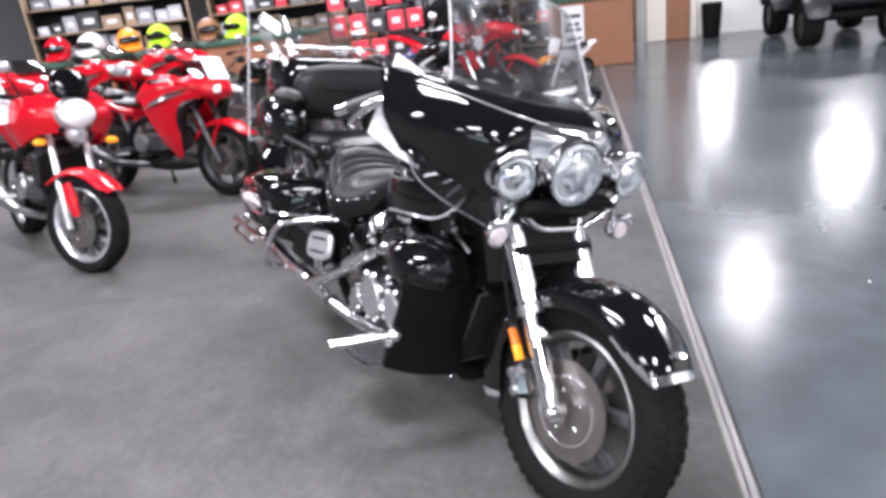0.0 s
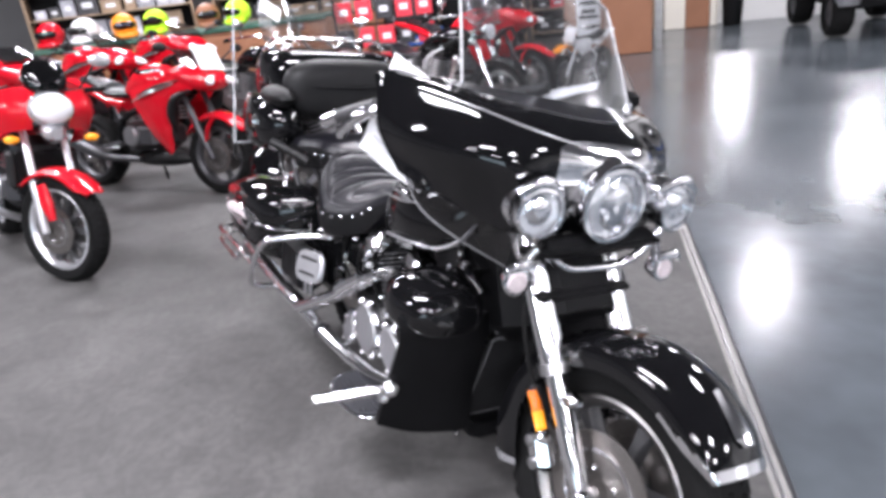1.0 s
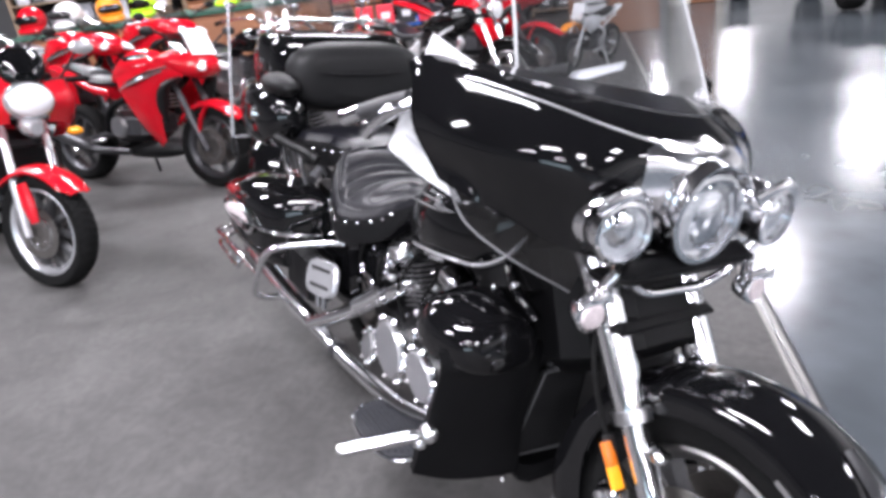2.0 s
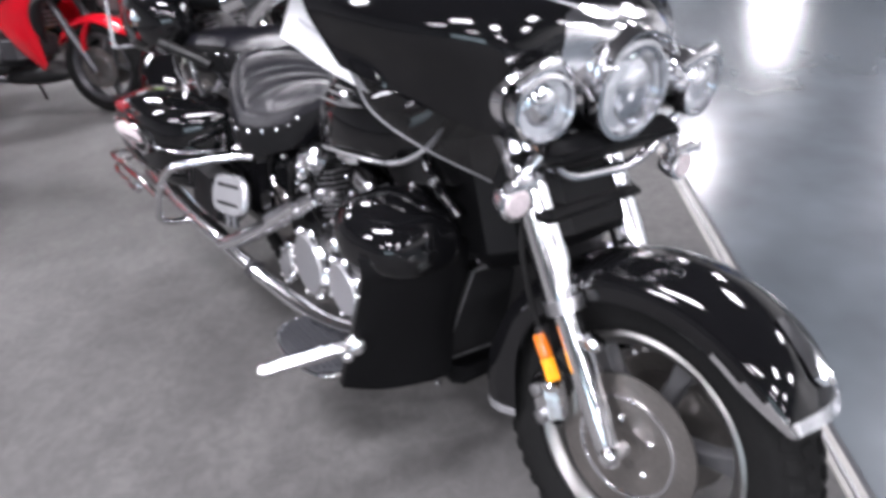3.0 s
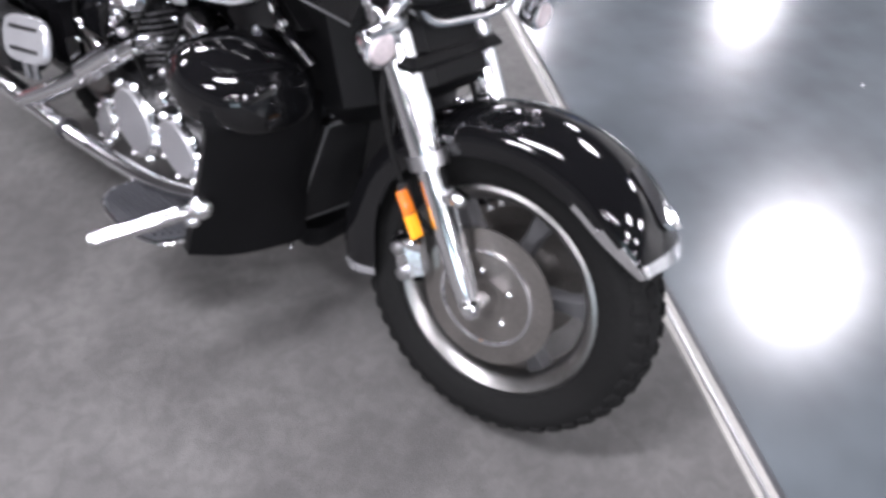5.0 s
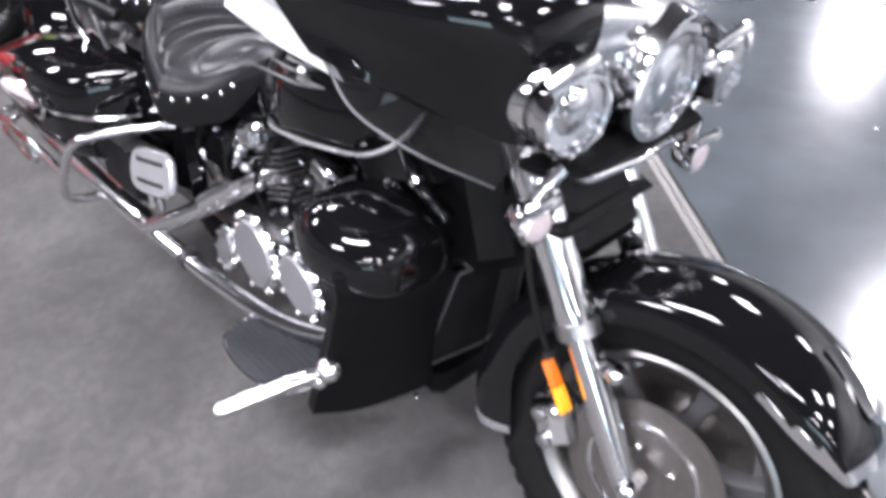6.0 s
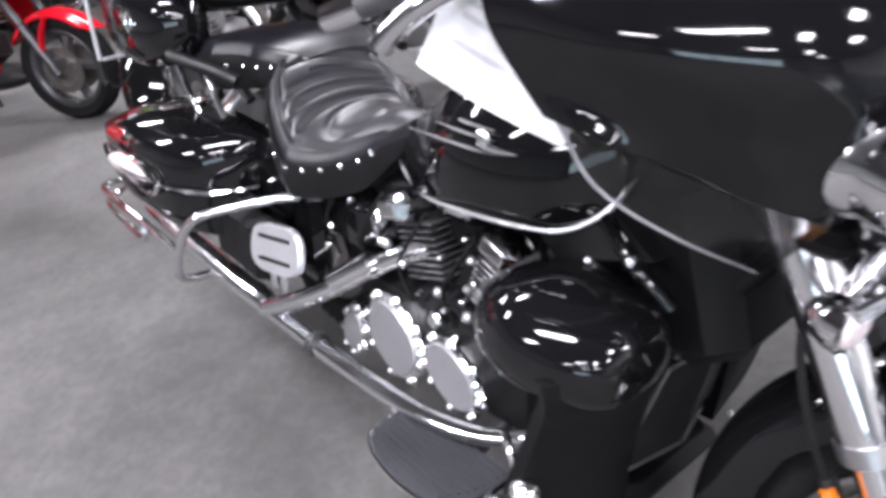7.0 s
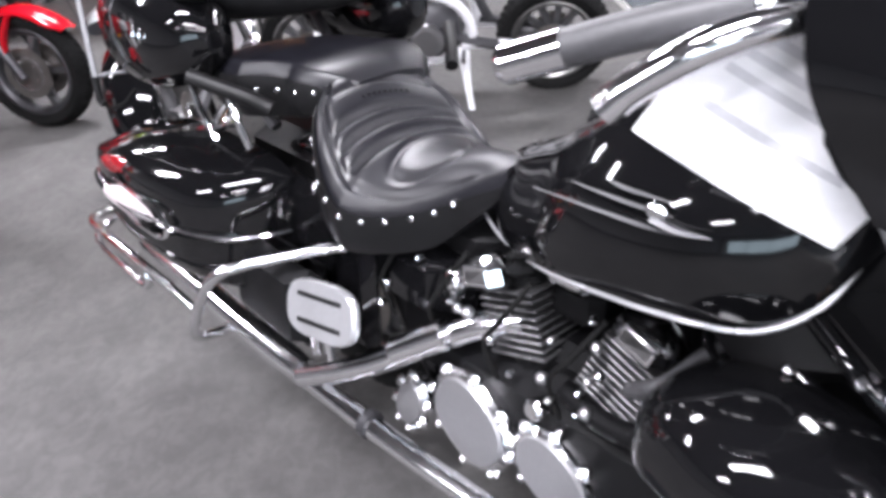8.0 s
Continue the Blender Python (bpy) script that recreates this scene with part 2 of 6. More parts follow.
def tube(pts, r, n=10, steps=4, flat=1.0):
    """A round bar along a smooth line; r is one radius or one for each point."""
    p = np.array(pts, float)
    rad = np.array([r] * len(p) if np.isscalar(r) else r, float)
    c = cat(np.c_[p, rad], steps) if steps > 1 else np.c_[p, rad]
    p, rad = c[:, :3], c[:, 3]
    tan = np.gradient(p, axis=0)
    tan /= np.linalg.norm(tan, axis=1, keepdims=True) + 1e-12
    ref = np.array((0, 0, 1.0)) if abs(tan[0][2]) < 0.9 else np.array((1.0, 0, 0))
    loops = []
    for q, t, a in zip(p, tan, rad):
        s = np.cross(t, ref)
        s /= np.linalg.norm(s)
        ref = np.cross(s, t)
        loops.append([q + a * (math.cos(w) * s + flat * math.sin(w) * ref) for w in np.linspace(0, 2 * math.pi, n, endpoint=False)])
    return loft(loops)


def rev(profile, m=None, n=32, closed=False):
    """A turned form about x: profile rows are (x, radius)."""
    loops = [[(x, r * math.cos(w), r * math.sin(w)) for w in np.linspace(0, 2 * math.pi, n, endpoint=False)] for x, r in profile]
    geo = grid(np.array(loops), closed_u=closed, closed_v=True)
    if not closed:
        k = len(profile)
        geo = (geo[0], geo[1] + [tuple(reversed(range(n))), tuple(range((k - 1) * n, k * n))])
    return xf(geo, m) if m is not None else geo


def ball(c, r, n=12, k=8):
    r = (r, r, r) if np.isscalar(r) else r
    geo = rev([(-math.cos(a), max(math.sin(a), 0.001)) for a in np.linspace(0, math.pi, k)], n=n)
    return [Vector((c[0] + v[0] * r[0], c[1] + v[1] * r[1], c[2] + v[2] * r[2])) for v in geo[0]], geo[1]


def rbox(c, s, bevel=0.01, m=None):
    """A box with rounded edges, of centre c and full size s."""
    x, y, z = (k / 2 for k in s)
    b = min(bevel, x * 0.98, y * 0.98, z * 0.98)
    vs, fs = [], []

    def loop(hx, hy, hz):
        for sx, sy in ((1, 1), (-1, 1), (-1, -1), (1, -1)):
            pa, pb = Vector((sx * hx, sy * (hy - b), hz)), Vector((sx * (hx - b), sy * hy, hz))
            vs.extend([pa, pb] if sx * sy > 0 else [pb, pa])

    loop(x - b, y - b, -z), loop(x, y, -z + b), loop(x, y, z - b), loop(x - b, y - b, z)
    for i in range(3):
        for j in range(8):
            k = (j + 1) % 8
            fs.append((i * 8 + j, i * 8 + k, i * 8 + 8 + k, i * 8 + 8 + j))
    fs += [tuple(reversed(range(8))), tuple(range(24, 32))]
    t = Matrix.Translation(c)
    t = t @ m if m is not None else t
    return [t @ v for v in vs], fs


def slab(outline, axis_m, thick, bevel=0.004):
    """A plate cut to an outline of (u, v), which axis_m sets in space; its front edge is bevelled."""
    o = np.array(outline, float)
    c = o.mean(0)
    k = 1 - bevel / (np.abs(o - c).max() + 1e-9)
    loops = []
    for w, s in ((0, 1), (thick - bevel, 1), (thick, k)):
        loops.append([axis_m @ Vector((*(c + (q - c) * s), w)) for q in o])
    return loft(loops)


def oval(a, b, n=24, power=2.0):
    out = []
    for w in np.linspace(0, 2 * math.pi, n, endpoint=False):
        cw, sw = math.cos(w), math.sin(w)
        out.append((a * math.copysign(abs(cw) ** (2 / power), cw), b * math.copysign(abs(sw) ** (2 / power), sw)))
    return out


def face_to(c, d, up=(0, 0, 1)):
    """A frame at c whose third axis points along d."""
    d = Vector(d).normalized()
    x = Vector(up).cross(d).normalized()
    y = d.cross(x)
    return Matrix(((x[0], y[0], d[0], c[0]), (x[1], y[1], d[1], c[1]), (x[2], y[2], d[2], c[2]), (0, 0, 0, 1)))


def along(c, d):
    """A frame at c whose first axis points along d."""
    x = Vector(d).normalized()
    ref = Vector((0, 0, 1)) if abs(x[2]) < 0.9 else Vector((0, 1, 0))
    y = ref.cross(x).normalized()
    z = x.cross(y)
    return Matrix(((x[0], y[0], z[0], c[0]), (x[1], y[1], z[1], c[1]), (x[2], y[2], z[2], c[2]), (0, 0, 0, 1)))

# ---- the hall ----
EDGE_B = -0.485                            # the carpet ends along this line


def flat(a0, a1, b0, b1, z0, z1):
    return rbox(((a0 + a1) / 2, (b0 + b1) / 2, (z0 + z1) / 2), (a1 - a0, b1 - b0, z1 - z0), 0.003)


solid("floor", flat(-24, 30, EDGE_B, 14, -0.1, 0.0), CARPET, "grey short-pile carpet with faint stains", "floor", kind="structure", m=ROOM)
solid("floor_polished", flat(-24, 30, -12, EDGE_B - 0.06, -0.1, -0.004), SLATE, "dark polished concrete aisle mirroring the lamps", "floor", kind="structure", m=ROOM)
strip = thing("trim", "worn metal strip along the carpet edge", "trim", kind="structure", m=ROOM)
part("strip_base", rbox((3, EDGE_B - 0.03, -0.04), (54, 0.062, 0.082), 0.003), STRIP, strip)
part("strip_ridge", tube([(-24, EDGE_B - 0.022, 0.0), (30, EDGE_B - 0.022, 0.0)], 0.007, 6, 1, flat=0.7), ALLOY, strip, "rounded bright ridge")
part("strip_lip", rbox((3, EDGE_B - 0.052, -0.002), (54, 0.016, 0.008), 0.002), DARKGREY, strip, "dark outer lip")

solid("wall_north", flat(30, 30.2, -12, 14, 0, CEILING), WALLP, "plain pale painted wall", "wall", kind="structure", m=ROOM)
solid("wall_south", join(flat(-24.2, -24, -12, 0.5, 0, CEILING), flat(-24.2, -24, 12.5, 14, 0, CEILING), flat(-24.2, -24, 0.5, 12.5, 0, 0.3), flat(-24.2, -24, 0.5, 12.5, 3.3, CEILING)), WALLG, "grey painted wall with a long window", "wall", kind="structure", m=ROOM)
front = thing("window_1", "long shopfront window letting in pale daylight", "window", kind="structure", m=ROOM)
for b in (0.5, 3.5, 6.5, 9.5, 12.5):
    part("mullion", flat(-24.14, -24.06, b - 0.035, b + 0.035, 0.3, 3.3), DARKGREY, front)
for z in (0.33, 3.27):
    part("window_frame", flat(-24.14, -24.06, 0.5, 12.5, z - 0.03, z + 0.03), DARKGREY, front)
for b in (0.5, 3.5, 6.5, 9.5):
    pane = part("pane", flat(-24.104, -24.096, b + 0.04, b + 2.96, 0.365, 3.235), LENS, front, "clear glass pane")
    pane.visible_shadow = False
solid("backdrop", flat(-25.2, -25.1, -1.0, 14.0, 0.0, 3.9), DAYLIGHT, "pale blue daylight outside the window", "backdrop", kind="structure", m=ROOM)
solid("wall_east", flat(-24, 30, -12.2, -12, 0, CEILING), WALLP, "plain pale painted wall", "wall", kind="structure", m=ROOM)
solid("wall_west", flat(-24, 30, 14, 14.2, 0, CEILING), WALLG, "plain grey painted wall", "wall", kind="structure", m=ROOM)
solid("ceiling", flat(-24.2, 30.2, -12.2, 14.2, CEILING, CEILING + 0.1), CEIL, "dark painted ceiling", "ceiling", kind="structure", m=ROOM)

for a, b, long, wide in LAMPS:
    fix = thing("ceiling_light", "long white fluorescent ceiling fixture, switched on", "ceiling light", "ceiling lights", m=ROOM @ pose(a, b, CEILING))
    for sy in (-1, 1):
        part("side_rail", rbox((0, sy * (wide / 2 + 0.03), -0.045), (long + 0.10, 0.03, 0.088), 0.004), WHITE, fix)
    for sx in (-1, 1):
        part("end_cap", rbox((sx * (long / 2 + 0.03), 0, -0.045), (0.03, wide + 0.02, 0.088), 0.004), WHITE, fix)
    part("back_plate", rbox((0, 0, -0.012), (long + 0.04, wide + 0.02, 0.016), 0.003), WHITE, fix)

# small pale flecks on the aisle
rng = random.Random(3)
flecks = []
for k in range(60):
    a, b, r = rng.uniform(-2, 12), rng.uniform(-6, EDGE_B - 0.15), rng.uniform(0.003, 0.009)
    flecks.append(xf(rev([(0, r), (0.0015, r * 0.6)], n=7), Matrix.Translation((a, b, -0.004)) @ Matrix.Rotation(rng.uniform(0, 6), 4, "Z") @ Matrix.Diagonal((1, rng.uniform(1, 2.5), 1, 1)) @ Matrix.Rotation(radians(-90), 4, "Y")))
solid("paint_flecks", join(*flecks), WHITE, "pale flecks on the polished aisle", "fleck", kind="stuff", m=ROOM)

# ---- the touring motorcycle ----
LEANED = 10.0
AXLE = Vector((0, 0.028, 0.332))
RAKE = Vector((0, 0.485, 0.875))
STEER = Matrix.Translation((0, 0.04, 0.32)) @ Matrix.Rotation(radians(7), 4, RAKE) @ Matrix.Translation((0, -0.04, -0.32))
bike = thing("touring_motorcycle", "black and chrome touring motorcycle leaning on its side stand", "motorcycle", m=pose(0, 0, 0, 0, LEANED, 0))


def tyre_geo(radius, width, rim):
    w = width / 2
    prof = [(-w * 0.62, rim), (-w * 0.86, rim + 0.012), (-w, rim + 0.05), (-w * 0.96, radius - 0.035), (-w * 0.8, radius - 0.014), (-w * 0.45, radius - 0.003), (0, radius),
            (w * 0.45, radius - 0.003), (w * 0.8, radius - 0.014), (w * 0.96, radius - 0.035), (w, rim + 0.05), (w * 0.86, rim + 0.012), (w * 0.62, rim)]
    return rev(cat(prof, 2).tolist(), n=56, closed=True)


def tread_geo(radius, width, count=46):
    """Rows of rubber blocks round the tread."""
    w, out = width / 2, []
    for i in range(count):
        for row, (x, dr, turn) in enumerate(((-0.76, -0.016, 0.5), (-0.36, -0.003, 0.0), (0.36, -0.003, 0.25), (0.76, -0.016, 0.75))):
            a = 2 * math.pi * (i + turn) / count
            r = radius + dr
            m = Matrix.Rotation(a, 4, "X") @ Matrix.Translation((x * w, 0, r)) @ Matrix.Rotation(radians(38 * math.copysign(min(abs(x), 0.5) * 2, -x)) * -0.9, 4, "Y")
            out.append(xf(rbox((0, 0, 0), (0.030, 2 * math.pi * r / count * 0.62, 0.012), 0.003), m @ Matrix.Rotation(radians(14 if row % 2 else -14), 4, "Z")))
    return join(*out)


def wheel(name, parent, m, radius, width, rim, spokes, disc_r, label, metal=None):
    """A cast wheel about x at the frame m; its near side is at x below zero."""
    w = width / 2
    ring = part(name, xf(rev([(-w * 0.72, rim + 0.006), (-w * 0.78, rim - 0.004), (-w * 0.7, rim - 0.016), (-w * 0.3, rim - 0.034), (w * 0.3, rim - 0.034), (w * 0.7, rim - 0.016),
                                (w * 0.78, rim - 0.004), (w * 0.72, rim + 0.006)], n=56, closed=True), m), metal or RIM, parent, label)
    part("tyre", xf(tyre_geo(radius, width, rim), m), RUBBER, ring, "black rubber tyre")
    part("tread", xf(tread_geo(radius, width), m), RUBBER, ring)
    for i in range(spokes):
        a = 2 * math.pi * i / spokes + 0.3
        rows = []
        for r, hw, ht in ((0.035, 0.024, 0.030), (0.09, 0.019, 0.026), (0.15, 0.017, 0.022), (rim - 0.028, 0.030, 0.020)):
            rows.append([(sx * ht + (-0.004), sy * hw, r) for sx, sy in ((-1, -0.7), (-1, 0.7), (-0.5, 1), (0.5, 1), (1, 0.7), (1, -0.7), (0.5, -1), (-0.5, -1))])
        # the spokes' dark metal has the fender's shade put into its colour
        part("spoke", xf(loft(rows), m @ Matrix.Rotation(a, 4, "X")), PEWTER, ring)
    part("hub", xf(rev([(-w * 0.9, 0.02), (-w * 0.9, 0.045), (-w * 0.6, 0.055), (w * 0.6, 0.055), (w * 0.9, 0.045), (w * 0.9, 0.02)], n=28), m), ALLOY, ring)
    if disc_r:
        for sx in (-1, 1):
            x = sx * w * 0.98
            part("brake_disc", xf(rev([(x - 0.0025, disc_r - 0.045), (x - 0.0025, disc_r), (x + 0.0025, disc_r), (x + 0.0025, disc_r - 0.045)], n=56, closed=True), m), DISC, ring, "steel brake disc")
            part("disc_carrier", xf(rev([(x + 0.003, 0.03), (x - 0.006, 0.05), (x - 0.004, disc_r - 0.043), (x + 0.004, disc_r - 0.040), (x + 0.006, 0.05)], n=40), m), DISC, ring)
            part("disc_ring", xf(rev([(x + sx * 0.004, disc_r - 0.052), (x + sx * 0.008, disc_r - 0.049), (x + sx * 0.008, disc_r - 0.044), (x + sx * 0.003, disc_r - 0.042)], n=40, closed=True), m), CHROME, ring)
            for i in range(5):
                a = 2 * math.pi * i / 5
                part("bolt", xf(ball((x + sx * 0.006, 0.062 * math.cos(a), 0.062 * math.sin(a)), (0.007, 0.008, 0.008), 8, 6), m), CHROME, ring)
    return ring


FRONT = STEER @ Matrix.Translation(AXLE + Vector((-0.012, 0, -0.010))) @ Matrix.Rotation(radians(3), 4, "Y")
wheel("front_wheel", bike, FRONT, 0.334, 0.150, 0.231, 6, 0.152, "cast alloy front wheel")
wheel("rear_wheel", bike, Matrix.Translation((0, 1.705, 0.322)), 0.320, 0.160, 0.205, 5, 0.15, "cast alloy rear wheel")


def fender_sheet(a0, a1, rows, width, crown, skirt, taper=0.25, dip=0.0, flap=0.0):
    """A deep mudguard round the axle: angles from straight ahead, over the top."""
    out = []
    for k, a in enumerate(np.linspace(radians(a0), radians(a1), rows)):
        t = k / (rows - 1)
        end = 1 - taper * max(0, 1 - t * 7) ** 2 - taper * max(0, 1 - (1 - t) * 7) ** 2
        low = dip * max(0, 1 - t * 6.5) ** 1.7
        w, sk, top = width * end, skirt + (1 - end) * 0.18 - low * 0.2 - flap * max(0, (t - 0.72) / 0.28), crown - low
        prof = cat([(-w * 0.98, sk), (-w * 1.0, (sk + top) / 2 - 0.006), (-w * 0.86, top - 0.020), (-w * 0.45, top - 0.004), (0, top), (w * 0.45, top - 0.004), (w * 0.86, top - 0.020), (w * 1.0, (sk + top) / 2 - 0.006), (w * 0.98, sk)], 3)
        out.append([(x, -r * math.cos(a), r * math.sin(a)) for x, r in prof])
    return np.array(out)


sheet = fender_sheet(35, 196, 44, 0.105, 0.388, 0.308, 0.20, 0.012, 0.06)
fender = part("front_fender", xf(shell(sheet, 0.004), FRONT), BLACK, bike, "deep gloss black front fender")
def blade(i0, i1, cols, grow):
    """A strip of the fender's sheet, lifted a little off it."""
    return shell(np.array([[(p[0] * 1.03, p[1] * (1 + grow), p[2] * (1 + grow)) for p in sheet[i][cols]] for i in range(i0, i1)]), 0.004)


part("fender_tip", xf(blade(0, 2, slice(0, 25), 0.004), FRONT), CHROME, fender, "chrome blade along the leading edge", sharp=60)
for first, last, deep in ((1, 4, 4), (3, 6, 3), (5, 9, 2)):
    for cols in (slice(0, deep), slice(25 - deep, 25)):
        part("tip_side", xf(blade(first, last, cols, 0.006), FRONT), CHROME, fender, sharp=60)
for k in (0, -1):
    part("fender_lip", xf(tube([tuple(sheet[i][k]) for i in range(9, 36, 3)], 0.0035, 6, 2), FRONT), PLASTIC, fender)
part("rear_tip", xf(blade(42, 44, slice(0, 25), 0.006), FRONT), SILVER, fender)
part("ornament", xf(loft([[(w * x, -0.392 * math.cos(a) - 0.014 * h, 0.392 * math.sin(a) + 0.016 * h) for x, h in ((-1, 0), (-0.7, 0.5), (0, 0.8), (0.7, 0.5), (1, 0), (0, -0.1))] for a, w in ((radians(43), 0.010), (radians(46), 0.028), (radians(52), 0.022), (radians(62), 0.006))]), FRONT), CHROME, fender, "chrome crest on the fender")

for sx in (-1, 1):
    foot = AXLE + Vector((sx * 0.128, 0.0, -0.03))
    line = [foot + RAKE * s for s in (0.0, 0.03, 0.10, 0.25, 0.33, 0.335, 0.48, 0.62, 0.76)]
    leg = part("fork_leg", xf(tube(line, [0.017, 0.024, 0.028, 0.029, 0.030, 0.036, 0.037, 0.040, 0.044], 18, 3), STEER), CHROME, bike, "polished chrome fork leg")
    part("axle_cap", xf(tube([AXLE + Vector((sx * 0.10, 0, 0)), AXLE + Vector((sx * 0.155, 0, 0)), AXLE + Vector((sx * 0.163, 0, 0))], [0.018, 0.018, 0.012], 12, 1), STEER), CHROME, leg)
    part("collar", xf(tube([foot + RAKE * 0.318, foot + RAKE * 0.345], 0.040, 18, 1), STEER), ALLOY, leg)
    cal = part("brake_caliper", join(rbox((sx * 0.118, 0.200, 0.355), (0.062, 0.075, 0.115), 0.020, Matrix.Rotation(radians(-20), 4, "X")), rbox((sx * 0.132, 0.185, 0.405), (0.045, 0.050, 0.045), 0.014)), CHROME, bike, "chromed brake caliper")
    for k in (-1, 1):
        part("piston_cap", rev([(0, 0.016), (sx * 0.012, 0.016), (sx * 0.016, 0.010)], Matrix.Translation((sx * 0.147, 0.200 + k * 0.010, 0.355 + k * 0.028)), 12), ALLOY, cal)
    part("fender_bracket", join(rbox((sx * 0.125, 0.098, 0.552), (0.04, 0.055, 0.035), 0.012), ball((sx * 0.140, 0.080, 0.560), 0.016)), CHROME, bike, "chrome fender bracket")
    a, b = Vector((sx * 0.165, 0.214, 0.528)), Vector((sx * 0.170, 0.160, 0.448))
    ref = part("reflector_holder", xf(tube([a + Vector((-sx * 0.012, 0.006, 0.01)), b + Vector((-sx * 0.012, 0.006, -0.01))], 0.017, 8, 1, flat=0.6), STEER), PLASTIC, bike)
    part("reflector", xf(tube([a.lerp(b, 0.52), b], 0.017, 8, 1, flat=0.5), STEER), AMBER, ref, "amber side reflector")
    part("reflector", xf(tube([a, a.lerp(b, 0.50)], 0.017, 8, 1, flat=0.5), STEER), DEEPAMBER, ref, "deeper amber upper half")
    part("brake_hose", xf(tube([(sx * 0.115, 0.31, 0.80), (sx * 0.155, 0.29, 0.70), (sx * 0.158, 0.245, 0.58), (sx * 0.15, 0.20, 0.50), (sx * 0.125, 0.155, 0.44)], 0.006, 8, 4), STEER), RUBBER, bike)
part("fork_brace", xf(tube([(-0.128, 0.178, 0.585), (-0.06, 0.172, 0.62), (0.06, 0.172, 0.62), (0.128, 0.178, 0.585)], 0.014, 8, 4), STEER), CHROME, bike)
part("steering_head", xf(join(rbox((0, 0.30, 0.86), (0.34, 0.07, 0.035), 0.012), rbox((0, 0.26, 0.76), (0.32, 0.07, 0.03), 0.012)), STEER), SATIN, bike)
part("fork_shroud", xf(rbox((0, 0.275, 0.78), (0.21, 0.05, 0.20), 0.02, Matrix.Rotation(radians(-29), 4, "X")), STEER), SATIN, bike)

# fairing: columns from the nose outwards, rows from the lower lip up to the screen
COLS = [[(0.00, 0.270, 0.910), (0.00, 0.235, 0.985), (0.00, 0.200, 1.065), (0.00, 0.212, 1.122), (0.00, 0.37, 1.210)],
        [(0.12, 0.268, 0.905), (0.12, 0.235, 0.985), (0.12, 0.202, 1.066), (0.12, 0.215, 1.126), (0.12, 0.375, 1.212)],
        [(0.225, 0.255, 0.908), (0.23, 0.236, 0.980), (0.23, 0.216, 1.066), (0.23, 0.254, 1.144), (0.23, 0.405, 1.214)],
        [(0.280, 0.330, 0.925), (0.302, 0.308, 0.990), (0.32, 0.278, 1.074), (0.32, 0.330, 1.168), (0.32, 0.475, 1.216)],
        [(0.336, 0.400, 0.950), (0.356, 0.395, 1.000), (0.388, 0.380, 1.078), (0.380, 0.436, 1.186), (0.382, 0.545, 1.220)],
        [(0.384, 0.448, 0.970), (0.390, 0.466, 1.012), (0.428, 0.470, 1.080), (0.420, 0.518, 1.190), (0.425, 0.592, 1.220)],
        [(0.404, 0.512, 0.986), (0.424, 0.540, 1.024), (0.450, 0.575, 1.088), (0.452, 0.598, 1.168), (0.462, 0.612, 1.205)]]
# the far wing sweeps back a little more than the near one
SWEEP = [0.0, 0.022, 0.070, 0.066, 0.042, 0.020, 0.0]
ctrl = [[(-x, y, z) for x, y, z in c] for c in reversed(COLS)] + [[(x, y + s, z) for x, y, z in c] for c, s in zip(COLS[1:], SWEEP[1:])]
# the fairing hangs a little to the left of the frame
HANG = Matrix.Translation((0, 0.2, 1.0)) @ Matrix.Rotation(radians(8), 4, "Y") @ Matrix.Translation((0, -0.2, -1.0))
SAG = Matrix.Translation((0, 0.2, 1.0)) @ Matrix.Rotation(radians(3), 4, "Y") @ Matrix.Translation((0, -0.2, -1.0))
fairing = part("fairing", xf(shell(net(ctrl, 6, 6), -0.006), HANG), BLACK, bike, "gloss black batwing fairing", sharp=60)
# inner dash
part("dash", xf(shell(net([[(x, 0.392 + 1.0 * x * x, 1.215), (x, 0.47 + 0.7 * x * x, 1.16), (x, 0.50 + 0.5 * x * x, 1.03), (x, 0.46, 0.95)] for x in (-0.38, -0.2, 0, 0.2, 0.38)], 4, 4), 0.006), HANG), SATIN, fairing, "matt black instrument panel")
screen_ctrl = [[(x * (1 - 0.10 * t), 0.380 + 0.85 * x * x + (0.17 - 0.2 * x * x) * t, 1.215 + 0.30 * t - 0.06 * x * x - 0.55 * x * x * t * t) for t in (0, 0.33, 0.67, 1.0)] for x in (-0.30, -0.21, -0.12, -0.03, 0.06, 0.15, 0.22)]
sheet = net(screen_ctrl, 4, 5)
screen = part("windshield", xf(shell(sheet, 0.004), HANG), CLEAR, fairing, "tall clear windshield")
screen.visible_shadow = False
part("screen_edge", xf(tube([tuple(p) for p in sheet[0]] + [tuple(p) for p in sheet[1:-1, -1]] + [tuple(p) for p in sheet[-1][::-1]], 0.0036, 8, 1), HANG), EDGE, screen, "dull rounded rim")
skin = net(ctrl, 6, 6)
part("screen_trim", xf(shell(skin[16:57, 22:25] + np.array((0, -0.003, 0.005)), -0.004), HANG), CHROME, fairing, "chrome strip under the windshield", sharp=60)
out = np.cross(np.gradient(skin, axis=0), np.gradient(skin, axis=1))
out /= np.linalg.norm(out, axis=2, keepdims=True)
